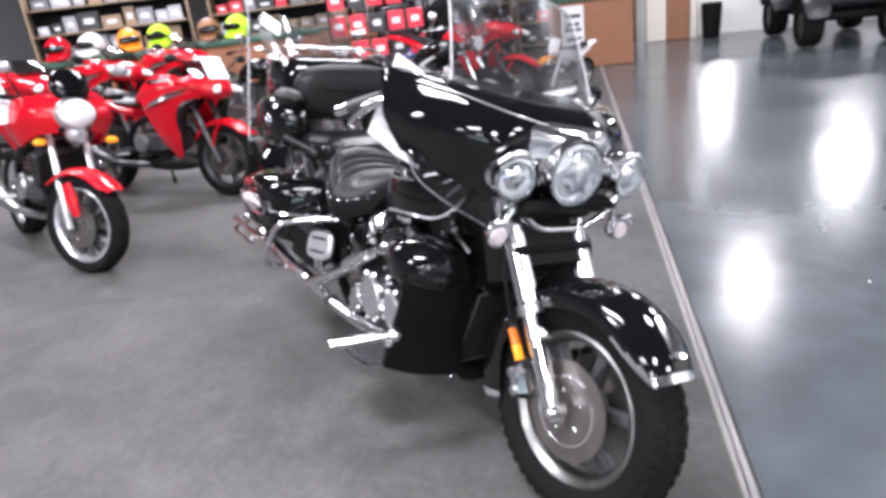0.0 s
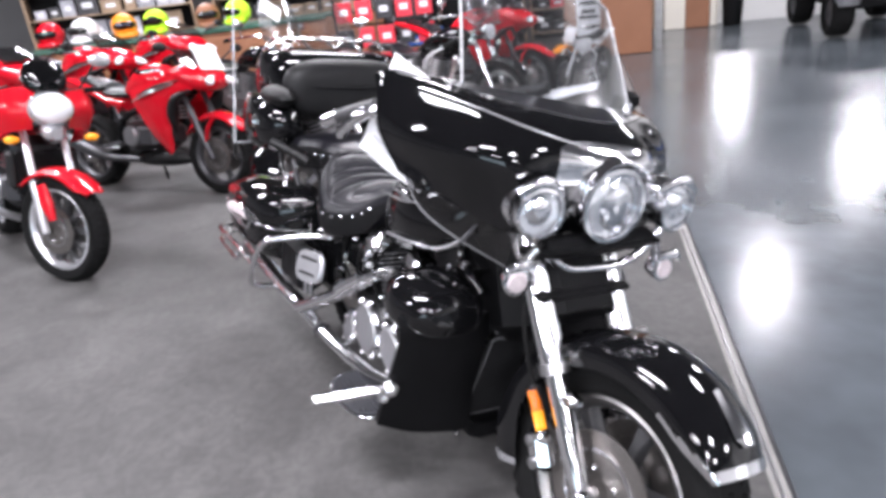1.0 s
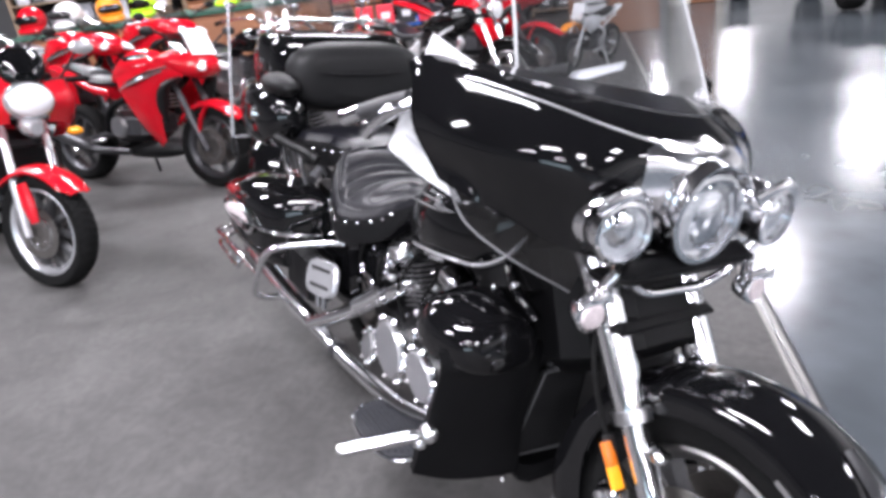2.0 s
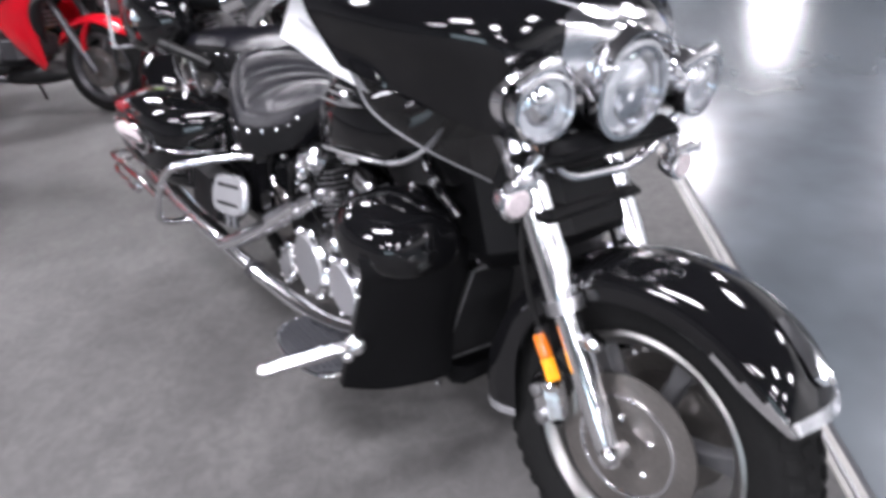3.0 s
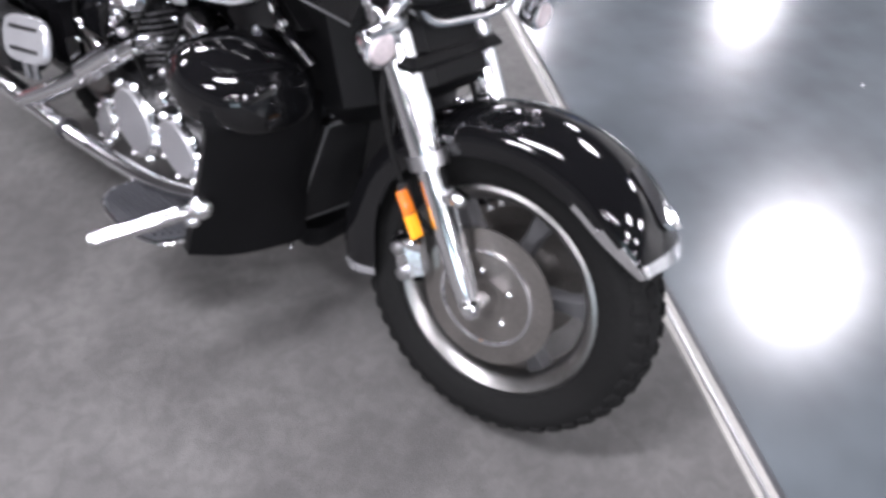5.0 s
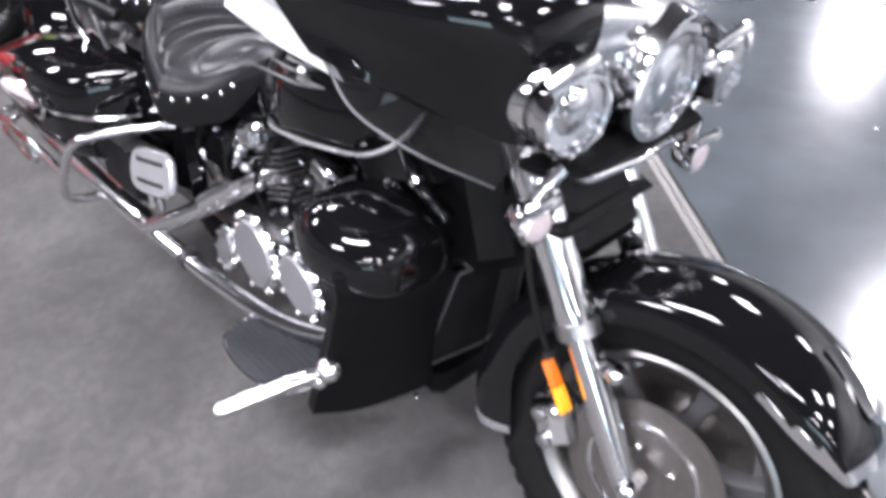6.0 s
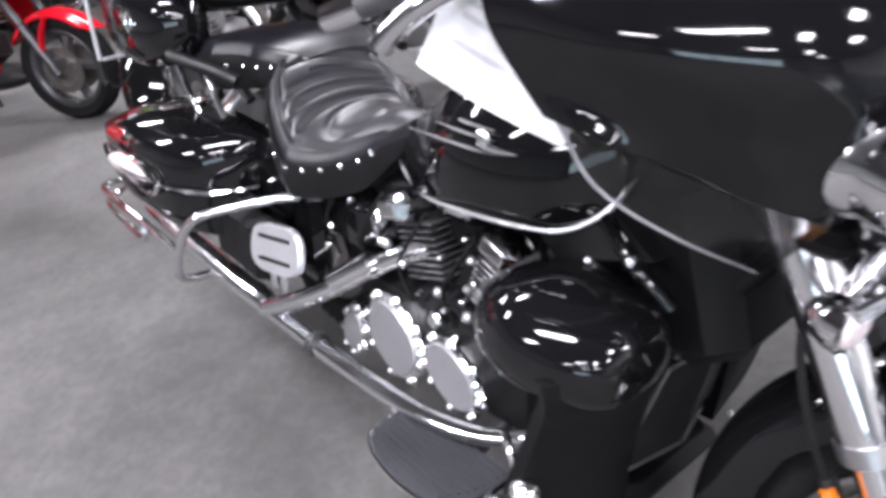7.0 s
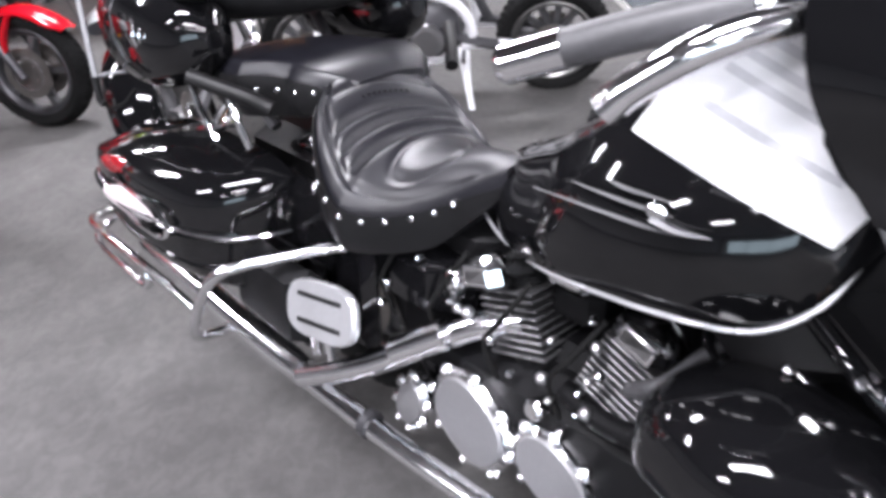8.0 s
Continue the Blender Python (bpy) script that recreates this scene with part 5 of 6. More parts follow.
def price_tag(m, size=(0.30, 0.22), group="price tags"):
    tag = thing("price_tag", "white printed price card clipped to a motorcycle", "price tag", group, m=m)
    part("card", rbox((0, 0, 0), (size[0], 0.003, size[1]), 0.001), PAPER, tag)
    for k in range(4):
        part("print_line", rbox((-0.02 * (k % 2), -0.004, size[1] * (0.28 - 0.17 * k)), (size[0] * (0.7 - 0.1 * (k % 2)), 0.003, size[1] * 0.055), 0.0005), INK, tag)


def sport_bike(m, label):
    b = thing("sport_motorcycle", label, "motorcycle", "red motorcycles", m=m)
    running_gear(b, 1.41, 0.30, 0.31, DARKGREY, metal=DARKGREY)
    part("front_fender", xf(shell(fender_sheet(38, 150, 24, 0.075, 0.345, 0.305), 0.004), Matrix.Translation((0, 0, 0.30))), RED, b, "red front fender")
    for sx in (-1, 1):
        part("fender_stay", tube([(sx * 0.080, -0.02, 0.60), (sx * 0.095, 0.03, 0.50), (sx * 0.10, 0.05, 0.38)], [0.03, 0.035, 0.015], 8, 3, flat=0.4), RED, b)
    side = [[(0.13, 0.02, 0.90), (0.20, 0.20, 0.93), (0.23, 0.42, 0.89), (0.22, 0.66, 0.83)], [(0.15, 0.09, 0.82), (0.22, 0.24, 0.82), (0.245, 0.44, 0.78), (0.23, 0.62, 0.74)],
            [(0.19, 0.24, 0.72), (0.23, 0.31, 0.69), (0.24, 0.43, 0.64), (0.22, 0.55, 0.60)], [(0.20, 0.28, 0.56), (0.22, 0.33, 0.52), (0.215, 0.40, 0.48), (0.19, 0.47, 0.45)], [(0.165, 0.31, 0.36), (0.165, 0.33, 0.34), (0.155, 0.36, 0.32), (0.13, 0.40, 0.31)]]
    for c, flip in both(side):
        net_part("side_fairing", c, 4, 4, RED, b, "large red side fairing", flip=flip)
    for sx in (-1, 1):
        part("fairing_stripe", tube([(sx * 0.215, 0.20, 0.865), (sx * 0.262, 0.40, 0.805), (sx * 0.252, 0.60, 0.742)], [0.010, 0.026, 0.008], 8, 4, flat=0.5), SILVER, b, "silver stripe")
        part("side_duct", tube([(sx * 0.150, 0.10, 0.815), (sx * 0.205, 0.20, 0.760), (sx * 0.200, 0.25, 0.640), (sx * 0.165, 0.27, 0.500)], [0.020, 0.050, 0.055, 0.020], 10, 4, flat=0.6), PLASTIC, b, "black duct behind the front wheel")
        part("dark_flash", tube([(sx * 0.200, 0.16, 0.895), (sx * 0.255, 0.34, 0.850), (sx * 0.258, 0.54, 0.785)], [0.010, 0.020, 0.008], 8, 4, flat=0.5), PLASTIC, b, "black flash")
        lampb = part("headlight", xf(ball((0, 0, 0), (0.075, 0.03, 0.034), 16, 10), Matrix.Translation((sx * 0.085, -0.035, 0.885)) @ Matrix.Rotation(radians(sx * 25), 4, "Y") @ Matrix.Rotation(radians(-35 * sx), 4, "Z")), SILVER, b, "slanted clear headlight")
        part("headlight_glass", xf(ball((0, 0, 0), (0.070, 0.018, 0.028), 14, 8), Matrix.Translation((sx * 0.085, -0.056, 0.885)) @ Matrix.Rotation(radians(sx * 25), 4, "Y") @ Matrix.Rotation(radians(-35 * sx), 4, "Z")), WHITE, lampb)
        part("mirror_arm", tube([(sx * 0.16, 0.10, 1.02), (sx * 0.25, 0.08, 1.10), (sx * 0.32, 0.10, 1.13)], 0.008, 8, 3), PLASTIC, b)
        part("mirror", ball((sx * 0.36, 0.11, 1.135), (0.06, 0.02, 0.035), 14, 8), PLASTIC, b)
        part("grip", tube([(sx * 0.20, 0.36, 0.98), (sx * 0.33, 0.42, 0.96)], 0.017, 10, 1), RUBBER, b)
        part("lever", tube([(sx * 0.20, 0.33, 0.975), (sx * 0.33, 0.37, 0.955)], 0.006, 6, 1), ALLOY, b)
        part("foot_peg", tube([(sx * 0.16, 0.95, 0.36), (sx * 0.27, 0.96, 0.36)], 0.013, 8, 1), ALLOY, b)
    part("nose", hoop_loft([(-0.07, 0.03, 0.86, 0.90), (-0.03, 0.11, 0.82, 0.94), (0.06, 0.17, 0.80, 0.99), (0.18, 0.20, 0.84, 1.02), (0.30, 0.19, 0.90, 1.00)]), RED, b, "red pointed nose cowl")
    net_part("windscreen", [[(x, 0.05 + 2.2 * x * x, 0.985), (x * 0.9, 0.14 + 2 * x * x, 1.07), (x * 0.7, 0.25 + 1.5 * x * x, 1.13)] for x in (-0.16, -0.08, 0, 0.08, 0.16)], 3, 4, SMOKE, b, "smoked windscreen", 0.003)
    part("fuel_tank", hoop_loft([(0.42, 0.07, 0.80, 0.90), (0.47, 0.13, 0.78, 0.98), (0.58, 0.165, 0.76, 1.03), (0.72, 0.15, 0.76, 0.99), (0.84, 0.11, 0.77, 0.88), (0.88, 0.06, 0.78, 0.83)]), RED, b, "red fuel tank")
    part("seat", hoop_loft([(0.84, 0.07, 0.76, 0.82), (0.95, 0.13, 0.76, 0.83), (1.08, 0.14, 0.77, 0.85), (1.13, 0.12, 0.80, 0.90), (1.25, 0.11, 0.86, 0.93), (1.42, 0.08, 0.90, 0.96)]), LEATHER, b, "black seat")
    part("tail", hoop_loft([(0.90, 0.12, 0.66, 0.76), (1.05, 0.15, 0.70, 0.80), (1.25, 0.135, 0.78, 0.88), (1.45, 0.10, 0.85, 0.93), (1.62, 0.05, 0.90, 0.95)]), RED, b, "red tail cowl")
    part("tail_lamp", ball((0, 1.62, 0.915), (0.05, 0.02, 0.02), 12, 8), REDLENS, b)
    engine_block(b, 0.70, 0.46)
    part("frame", join(*[tube([(sx * 0.08, 0.30, 0.80), (sx * 0.17, 0.55, 0.70), (sx * 0.15, 0.85, 0.60), (sx * 0.12, 0.95, 0.42)], 0.026, 8, 3) for sx in (-1, 1)]), SATIN, b)
    part("muffler", tube([(-0.12, 0.75, 0.26), (-0.17, 1.05, 0.28), (-0.20, 1.15, 0.32), (-0.21, 1.50, 0.44)], [0.026, 0.03, 0.05, 0.05], 14, 4), DARKGREY, b, "dark exhaust muffler")
    part("side_stand", tube([(0.12, 0.85, 0.30), (0.20, 0.88, 0.14), (0.24, 0.89, -0.035)], 0.011, 8, 3), SATIN, b)
    part("chin", hoop_loft([(0.30, 0.04, 0.24, 0.30), (0.42, 0.13, 0.21, 0.36), (0.60, 0.14, 0.20, 0.34), (0.80, 0.10, 0.21, 0.30)]), PLASTIC, b)
    return b


def naked_bike(m, label):
    b = thing("naked_motorcycle", label, "motorcycle", "red motorcycles", m=m)
    running_gear(b, 1.42, 0.30, 0.31, SILVER, spokes=10, steer=24, metal=SILVER)
    for sx in (-1, 1):
        part("fork_guard", xf(tube([(sx * 0.105, 0.02, 0.56), (sx * 0.108, -0.02, 0.46), (sx * 0.108, -0.05, 0.37)], [0.034, 0.044, 0.026], 12, 4, flat=0.6), Matrix.Rotation(radians(24), 4, "Z")), RED, b, "red fork guard")
    part("front_fender", xf(shell(fender_sheet(42, 138, 22, 0.08, 0.345, 0.31), 0.004), Matrix.Translation((0, 0, 0.30)) @ Matrix.Rotation(radians(24), 4, "Z")), RED, b, "red front fender")
    part("headlight", xf(ball((0, 0, 0), (0.118, 0.08, 0.098), 20, 14), Matrix.Translation((0, 0.035, 0.96))), SILVER, b, "large silver headlight unit")
    part("headlight_glass", xf(ball((0, 0, 0), (0.100, 0.05, 0.080), 20, 14), Matrix.Translation((0, -0.010, 0.965))), WHITE, b, "bright headlight glass")
    part("lamp_beak", hoop_loft([(-0.04, 0.03, 0.80, 0.86), (0.02, 0.06, 0.79, 0.89), (0.10, 0.05, 0.80, 0.88)]), SILVER, b)
    part("meter_screen", hoop_loft([(0.02, 0.05, 1.05, 1.10), (0.06, 0.10, 1.03, 1.18), (0.12, 0.11, 1.04, 1.22), (0.17, 0.07, 1.07, 1.19)]), BLACK, b, "small black screen")
    for sx in (-1, 1):
        cowl = [[(0.09, 0.08, 1.05), (0.20, 0.16, 1.06), (0.26, 0.34, 1.03), (0.24, 0.52, 0.96)], [(0.10, 0.02, 0.95), (0.23, 0.12, 0.95), (0.29, 0.32, 0.90), (0.26, 0.52, 0.84)], [(0.09, 0.07, 0.85), (0.19, 0.15, 0.83), (0.24, 0.32, 0.76), (0.21, 0.50, 0.72)]]
        c = cowl if sx > 0 else [[(-x, y, z) for x, y, z in row] for row in cowl]
        net_part("tank_cowl", c, 4, 4, RED, b, "red side cowl", flip=sx < 0)
        part("turn_signal", ball((sx * 0.20, 0.05, 0.80), (0.040, 0.03, 0.024), 12, 8), AMBER, b, "amber turn signal")
        part("mirror_arm", tube([(sx * 0.22, 0.28, 1.05), (sx * 0.28, 0.24, 1.16), (sx * 0.30, 0.22, 1.20)], 0.007, 8, 3), PLASTIC, b)
        part("mirror", ball((sx * 0.33, 0.22, 1.22), (0.065, 0.02, 0.04), 14, 8), SILVER, b)
        part("handlebar", tube([(0, 0.30, 0.98), (sx * 0.15, 0.28, 1.04), (sx * 0.36, 0.34, 1.05)], 0.012, 8, 4), SATIN, b)
        part("grip", tube([(sx * 0.26, 0.31, 1.048), (sx * 0.38, 0.345, 1.05)], 0.017, 10, 1), RUBBER, b)
        part("radiator_side", rbox((sx * 0.16, 0.34, 0.60), (0.05, 0.10, 0.22), 0.02), PLASTIC, b)
        part("foot_peg", tube([(sx * 0.16, 0.95, 0.36), (sx * 0.27, 0.96, 0.36)], 0.013, 8, 1), ALLOY, b)
    part("radiator", rbox((0, 0.32, 0.58), (0.30, 0.05, 0.26), 0.015), SATIN, b)
    part("fuel_tank", hoop_loft([(0.34, 0.08, 0.82, 0.92), (0.42, 0.16, 0.80, 1.02), (0.56, 0.19, 0.78, 1.06), (0.72, 0.16, 0.77, 1.00), (0.84, 0.11, 0.77, 0.88)]), RED, b, "red fuel tank")
    part("seat", hoop_loft([(0.82, 0.08, 0.76, 0.83), (0.95, 0.13, 0.76, 0.84), (1.10, 0.14, 0.78, 0.87), (1.30, 0.12, 0.82, 0.91), (1.45, 0.09, 0.86, 0.92)]), LEATHER, b, "black seat")
    part("tail", hoop_loft([(1.00, 0.13, 0.68, 0.78), (1.25, 0.12, 0.74, 0.84), (1.50, 0.07, 0.82, 0.90)]), RED, b, "red tail cowl")
    engine_block(b, 0.66, 0.46)
    part("frame", join(*[tube([(sx * 0.08, 0.28, 0.84), (sx * 0.17, 0.50, 0.72), (sx * 0.16, 0.80, 0.60), (sx * 0.12, 0.95, 0.42)], 0.026, 8, 3) for sx in (-1, 1)]), SATIN, b)
    part("muffler", tube([(-0.10, 0.50, 0.28), (-0.16, 0.95, 0.26), (-0.20, 1.15, 0.32), (-0.21, 1.48, 0.42)], [0.024, 0.028, 0.05, 0.05], 14, 4), ALLOY, b, "metal exhaust muffler")
    part("side_stand", tube([(0.12, 0.85, 0.30), (0.20, 0.88, 0.14), (0.24, 0.89, -0.035)], 0.011, 8, 3), SATIN, b)
    return b


def cruiser(m, label):
    b = thing("cruiser_motorcycle", label, "motorcycle", "black cruisers", m=m)
    running_gear(b, 1.60, 0.32, 0.32, CHROME)
    part("front_fender", xf(shell(fender_sheet(35, 165, 24, 0.085, 0.375, 0.33), 0.004), Matrix.Translation((0, 0, 0.32))), BLACK, b)
    part("rear_fender", xf(shell(fender_sheet(20, 175, 24, 0.10, 0.39, 0.34)[::-1], -0.004), Matrix.Translation((0, 1.60, 0.32))), BLACK, b)
    part("headlight", rev([(-0.10, 0.02), (-0.07, 0.06), (0.0, 0.085), (0.02, 0.08)], along((0, 0.16, 0.92), (0, -1, 0)), 24), CHROME, b, "chrome headlight")
    part("headlight_glass", rev([(0.015, 0.075), (0.03, 0.05), (0.035, 0.005)], along((0, 0.16, 0.92), (0, -1, 0)), 24), WHITE, b)
    net_part("windscreen", [[(x, 0.16 + 0.8 * x * x, 1.0), (x, 0.22 + 0.8 * x * x, 1.20), (x * 0.8, 0.30 + 0.6 * x * x, 1.40)] for x in (-0.24, -0.12, 0, 0.12, 0.24)], 3, 4, CLEAR, b, "clear windscreen", 0.003)
    for sx in (-1, 1):
        part("handlebar", tube([(0, 0.34, 0.98), (sx * 0.18, 0.34, 1.06), (sx * 0.36, 0.50, 1.04), (sx * 0.40, 0.62, 1.02)], 0.012, 8, 4), CHROME, b)
        part("grip", tube([(sx * 0.375, 0.54, 1.035), (sx * 0.405, 0.65, 1.01)], 0.018, 10, 1), RUBBER, b)
        part("mirror", ball((sx * 0.38, 0.42, 1.17), (0.06, 0.02, 0.04), 14, 8), CHROME, b)
        part("mirror_arm", tube([(sx * 0.33, 0.46, 1.05), (sx * 0.36, 0.43, 1.12), (sx * 0.38, 0.42, 1.16)], 0.007, 8, 3), CHROME, b)
        part("turn_signal", ball((sx * 0.20, 0.20, 0.82), (0.035, 0.03, 0.03), 12, 8), CHROME, b)
        part("muffler", tube([(sx * 0.16, 0.62, 0.50), (sx * 0.22, 0.70, 0.30), (sx * 0.22, 1.10, 0.26), (sx * 0.22, 1.85, 0.30)], [0.024, 0.028, 0.042, 0.042], 14, 4), CHROME, b, "chrome exhaust")
        part("foot_peg", tube([(sx * 0.14, 0.70, 0.30), (sx * 0.32, 0.70, 0.30)], 0.015, 8, 1), CHROME, b)
        for k, (yy, lean) in enumerate(((0.80, -0.28), (1.02, 0.28))):
            cyl = part("cylinder", tube([(sx * 0.05, yy, 0.46), (sx * 0.05, yy + lean * 0.25, 0.70)], 0.07, 14, 1), DARKGREY, b)
            for j in range(7):
                part("fin", rbox((sx * 0.06, yy + lean * 0.03 * j, 0.50 + 0.028 * j), (0.17, 0.17, 0.010), 0.003, Matrix.Rotation(-lean, 4, "X")), ALLOY, cyl)
    part("fuel_tank", hoop_loft([(0.42, 0.05, 0.80, 0.92), (0.50, 0.14, 0.76, 0.96), (0.65, 0.17, 0.74, 0.97), (0.85, 0.14, 0.74, 0.90), (1.0, 0.07, 0.74, 0.80)]), BLACK, b, "black teardrop tank")
    part("seat", hoop_loft([(0.98, 0.08, 0.68, 0.76), (1.12, 0.17, 0.66, 0.74), (1.30, 0.17, 0.68, 0.80), (1.36, 0.13, 0.74, 0.84), (1.65, 0.11, 0.76, 0.84), (1.78, 0.06, 0.77, 0.82)]), LEATHER, b, "black saddle")
    part("engine", join(rbox((0, 0.92, 0.38), (0.34, 0.50, 0.22), 0.06), rbox((0, 1.20, 0.42), (0.28, 0.24, 0.20), 0.05)), ALLOY, b, "chrome and alloy engine")
    part("frame", tube([(0, 0.32, 0.90), (0, 0.60, 0.72), (0, 1.2, 0.62), (0, 1.6, 0.70)], 0.03, 8, 3), SATIN, b)
    part("side_stand", tube([(0.12, 0.95, 0.30), (0.20, 0.98, 0.14), (0.26, 1.0, -0.04)], 0.011, 8, 3), CHROME, b)
    return b


def dirt_bike(m, label):
    b = thing("dirt_motorcycle", label, "motorcycle", "dirt bikes", m=m)
    running_gear(b, 1.24, 0.31, 0.28, WHITE, 12)
    part("front_fender", xf(shell(fender_sheet(55, 140, 18, 0.07, 0.47, 0.455), 0.004), Matrix.Translation((0, -0.02, 0.31))), ORANGE, b, "orange high fender")
    part("number_plate", rbox((0, 0.14, 0.92), (0.20, 0.012, 0.24), 0.006, Matrix.Rotation(radians(-18), 4, "X")), WHITE, b, "blank white plate")
    for sx in (-1, 1):
        net_part("shroud", [[(sx * 0.10, 0.28, 0.86), (sx * 0.17, 0.42, 0.85), (sx * 0.14, 0.62, 0.80)], [(sx * 0.10, 0.26, 0.74), (sx * 0.19, 0.40, 0.70), (sx * 0.15, 0.60, 0.68)], [(sx * 0.08, 0.32, 0.62), (sx * 0.13, 0.40, 0.56), (sx * 0.11, 0.52, 0.58)]], 3, 3, WHITE, b, "white tank shroud", flip=sx < 0)
        part("frame_tube", tube([(sx * 0.05, 0.32, 0.80), (sx * 0.12, 0.55, 0.66), (sx * 0.12, 0.80, 0.55), (sx * 0.10, 0.84, 0.34), (sx * 0.09, 0.60, 0.26), (sx * 0.05, 0.36, 0.50)], 0.026, 8, 4), WHITE, b, "white frame tube")
        part("swing_plate", tube([(sx * 0.11, 0.80, 0.34), (sx * 0.12, 1.02, 0.32), (sx * 0.11, 1.24, 0.28)], 0.026, 8, 3), WHITE, b, "white swingarm")
        part("subframe", tube([(sx * 0.10, 0.78, 0.60), (sx * 0.11, 1.00, 0.70), (sx * 0.10, 1.20, 0.74)], 0.014, 8, 3), WHITE, b)
        part("handlebar", tube([(0, 0.30, 0.98), (sx * 0.12, 0.30, 1.04), (sx * 0.34, 0.40, 1.06)], 0.011, 8, 4), ALLOY, b)
        part("grip", tube([(sx * 0.25, 0.36, 1.055), (sx * 0.36, 0.405, 1.06)], 0.017, 10, 1), RUBBER, b)
        part("foot_peg", tube([(sx * 0.10, 0.80, 0.30), (sx * 0.22, 0.81, 0.30)], 0.014, 8, 1), ALLOY, b)
    part("seat", hoop_loft([(0.52, 0.05, 0.80, 0.85), (0.70, 0.08, 0.74, 0.82), (0.95, 0.085, 0.75, 0.83), (1.18, 0.07, 0.79, 0.86)]), SATIN, b, "long flat black seat")
    part("rear_fender", hoop_loft([(1.00, 0.09, 0.72, 0.76), (1.25, 0.09, 0.76, 0.80), (1.50, 0.06, 0.82, 0.84)]), WHITE, b)
    part("shock", tube([(0, 0.86, 0.60), (0, 0.93, 0.40)], 0.024, 12, 1), DARKGREY, b, "dark coil spring")
    engine_block(b, 0.58, 0.40, DARKGREY)
    prop = part("side_stand", tube([(0.12, 0.80, 0.30), (0.20, 0.81, 0.15), (0.28, 0.83, -0.03)], [0.030, 0.018, 0.016], 10, 3, flat=0.6), WHITE, b, "white side stand")
    part("stand_foot", rbox((0.30, 0.84, -0.035), (0.05, 0.10, 0.014), 0.005), WHITE, prop)
    return b


def heading(hx, hy):
    return math.degrees(math.atan2(hx, -hy))


def stand(x, y, hx, hy, lean=9.0, scale=1.0, tall=1.0):
    return pose(x, y, 0, 0, 0, heading(hx, hy)) @ pose(0, 0, 0, 0, lean, 0) @ Matrix.Diagonal((scale, scale, scale * tall, 1))


red_one = sport_bike(stand(0.02, 4.76, 0.56, -0.83, scale=1.10, tall=0.93), "red sport motorcycle with white price card on its screen")
naked_bike(stand(-1.20, 3.62, 0.25, -0.97, lean=11, scale=1.08), "red naked motorcycle with large silver headlight")
for x, y in ((-1.30, 6.70), (-0.45, 7.0), (0.35, 7.4)):
    tagged(copy_thing(red_one, stand(x, y, 0.47, -0.883, scale=1.1)), "red sport motorcycle parked in the rear row")
black_one = cruiser(stand(1.05, 5.95, 0.35, -0.94), "black cruiser with chrome engine and clear windscreen")
tagged(copy_thing(black_one, stand(1.24, 4.50, 0.62, 0.785)), "black cruiser with finned chrome engine, parked behind")
white_one = dirt_bike(stand(1.12, 3.50, -0.61, 0.79, scale=0.95), "small dirt motorcycle with white frame and orange fender")
tagged(copy_thing(white_one, stand(4.08, 5.62, -0.93, -0.35, scale=0.75)), "child-size dirt motorcycle with white plastics and orange fender")
tagged(copy_thing(black_one, stand(2.62, 4.62, 0.35, -0.94)), "black cruiser with clear windscreen beside a red motorcycle")
tagged(copy_thing(red_one, stand(3.45, 5.35, 0.47, -0.883)), "red sport motorcycle parked among cruisers")
price_tag(stand(0.02, 4.76, 0.56, -0.83) @ pose(-0.05, 0.0, 1.08, -25, 0, 8), (0.27, 0.20))
price_tag(stand(1.05, 5.95, 0.35, -0.94) @ pose(-0.20, 0.12, 1.30, -15, 28, 0), (0.24, 0.14))
price_tag(stand(-1.22, 3.62, 0.25, -0.97) @ pose(-0.30, 0.40, 1.12, -20, -10, 15), (0.16, 0.30))

# ---- counters, shelves and goods ----


def counter(a0, b0, a1, b1, h, deep, label, top=GREEN):
    """A sales counter between two places of the room's plan."""
    p, q = room(a0, b0), room(a1, b1)
    ln = (q - p).length
    m = along(p, q - p)
    c = thing("counter", label, "counter", "sales counters", m=m)
    part("body", rbox((ln / 2, deep / 2, (h - 0.04) / 2), (ln, deep, h - 0.04), 0.01), BROWN, c)
    part("worktop", rbox((ln / 2, deep / 2, h - 0.02), (ln + 0.06, deep + 0.06, 0.04), 0.008), top, c, "dark green edge")
    part("plinth", rbox((ln / 2, -0.008, 0.05), (ln, 0.02, 0.10), 0.004), SATIN, c)
    n = max(1, int(ln / 0.9))
    for k in range(n):
        part("front_panel", rbox(((k + 0.5) * ln / n, -0.010, h * 0.52), (ln / n - 0.03, 0.018, h * 0.78), 0.006), BROWN, c)
    return m


def helmet(m, shell_mat, label):
    h = thing("helmet", label, "helmet", "helmets", m=m)
    part("shell", ball((0, 0, 0.14), (0.13, 0.16, 0.135), 18, 12), shell_mat, h)
    part("visor", xf(ball((0, 0, 0), (0.115, 0.06, 0.05), 16, 8), Matrix.Translation((0, -0.115, 0.15))), BLACK, h, "dark visor")
    part("chin_guard", tube([(-0.10, -0.06, 0.06), (-0.06, -0.15, 0.05), (0.06, -0.15, 0.05), (0.10, -0.06, 0.06)], 0.028, 8, 4), shell_mat, h)


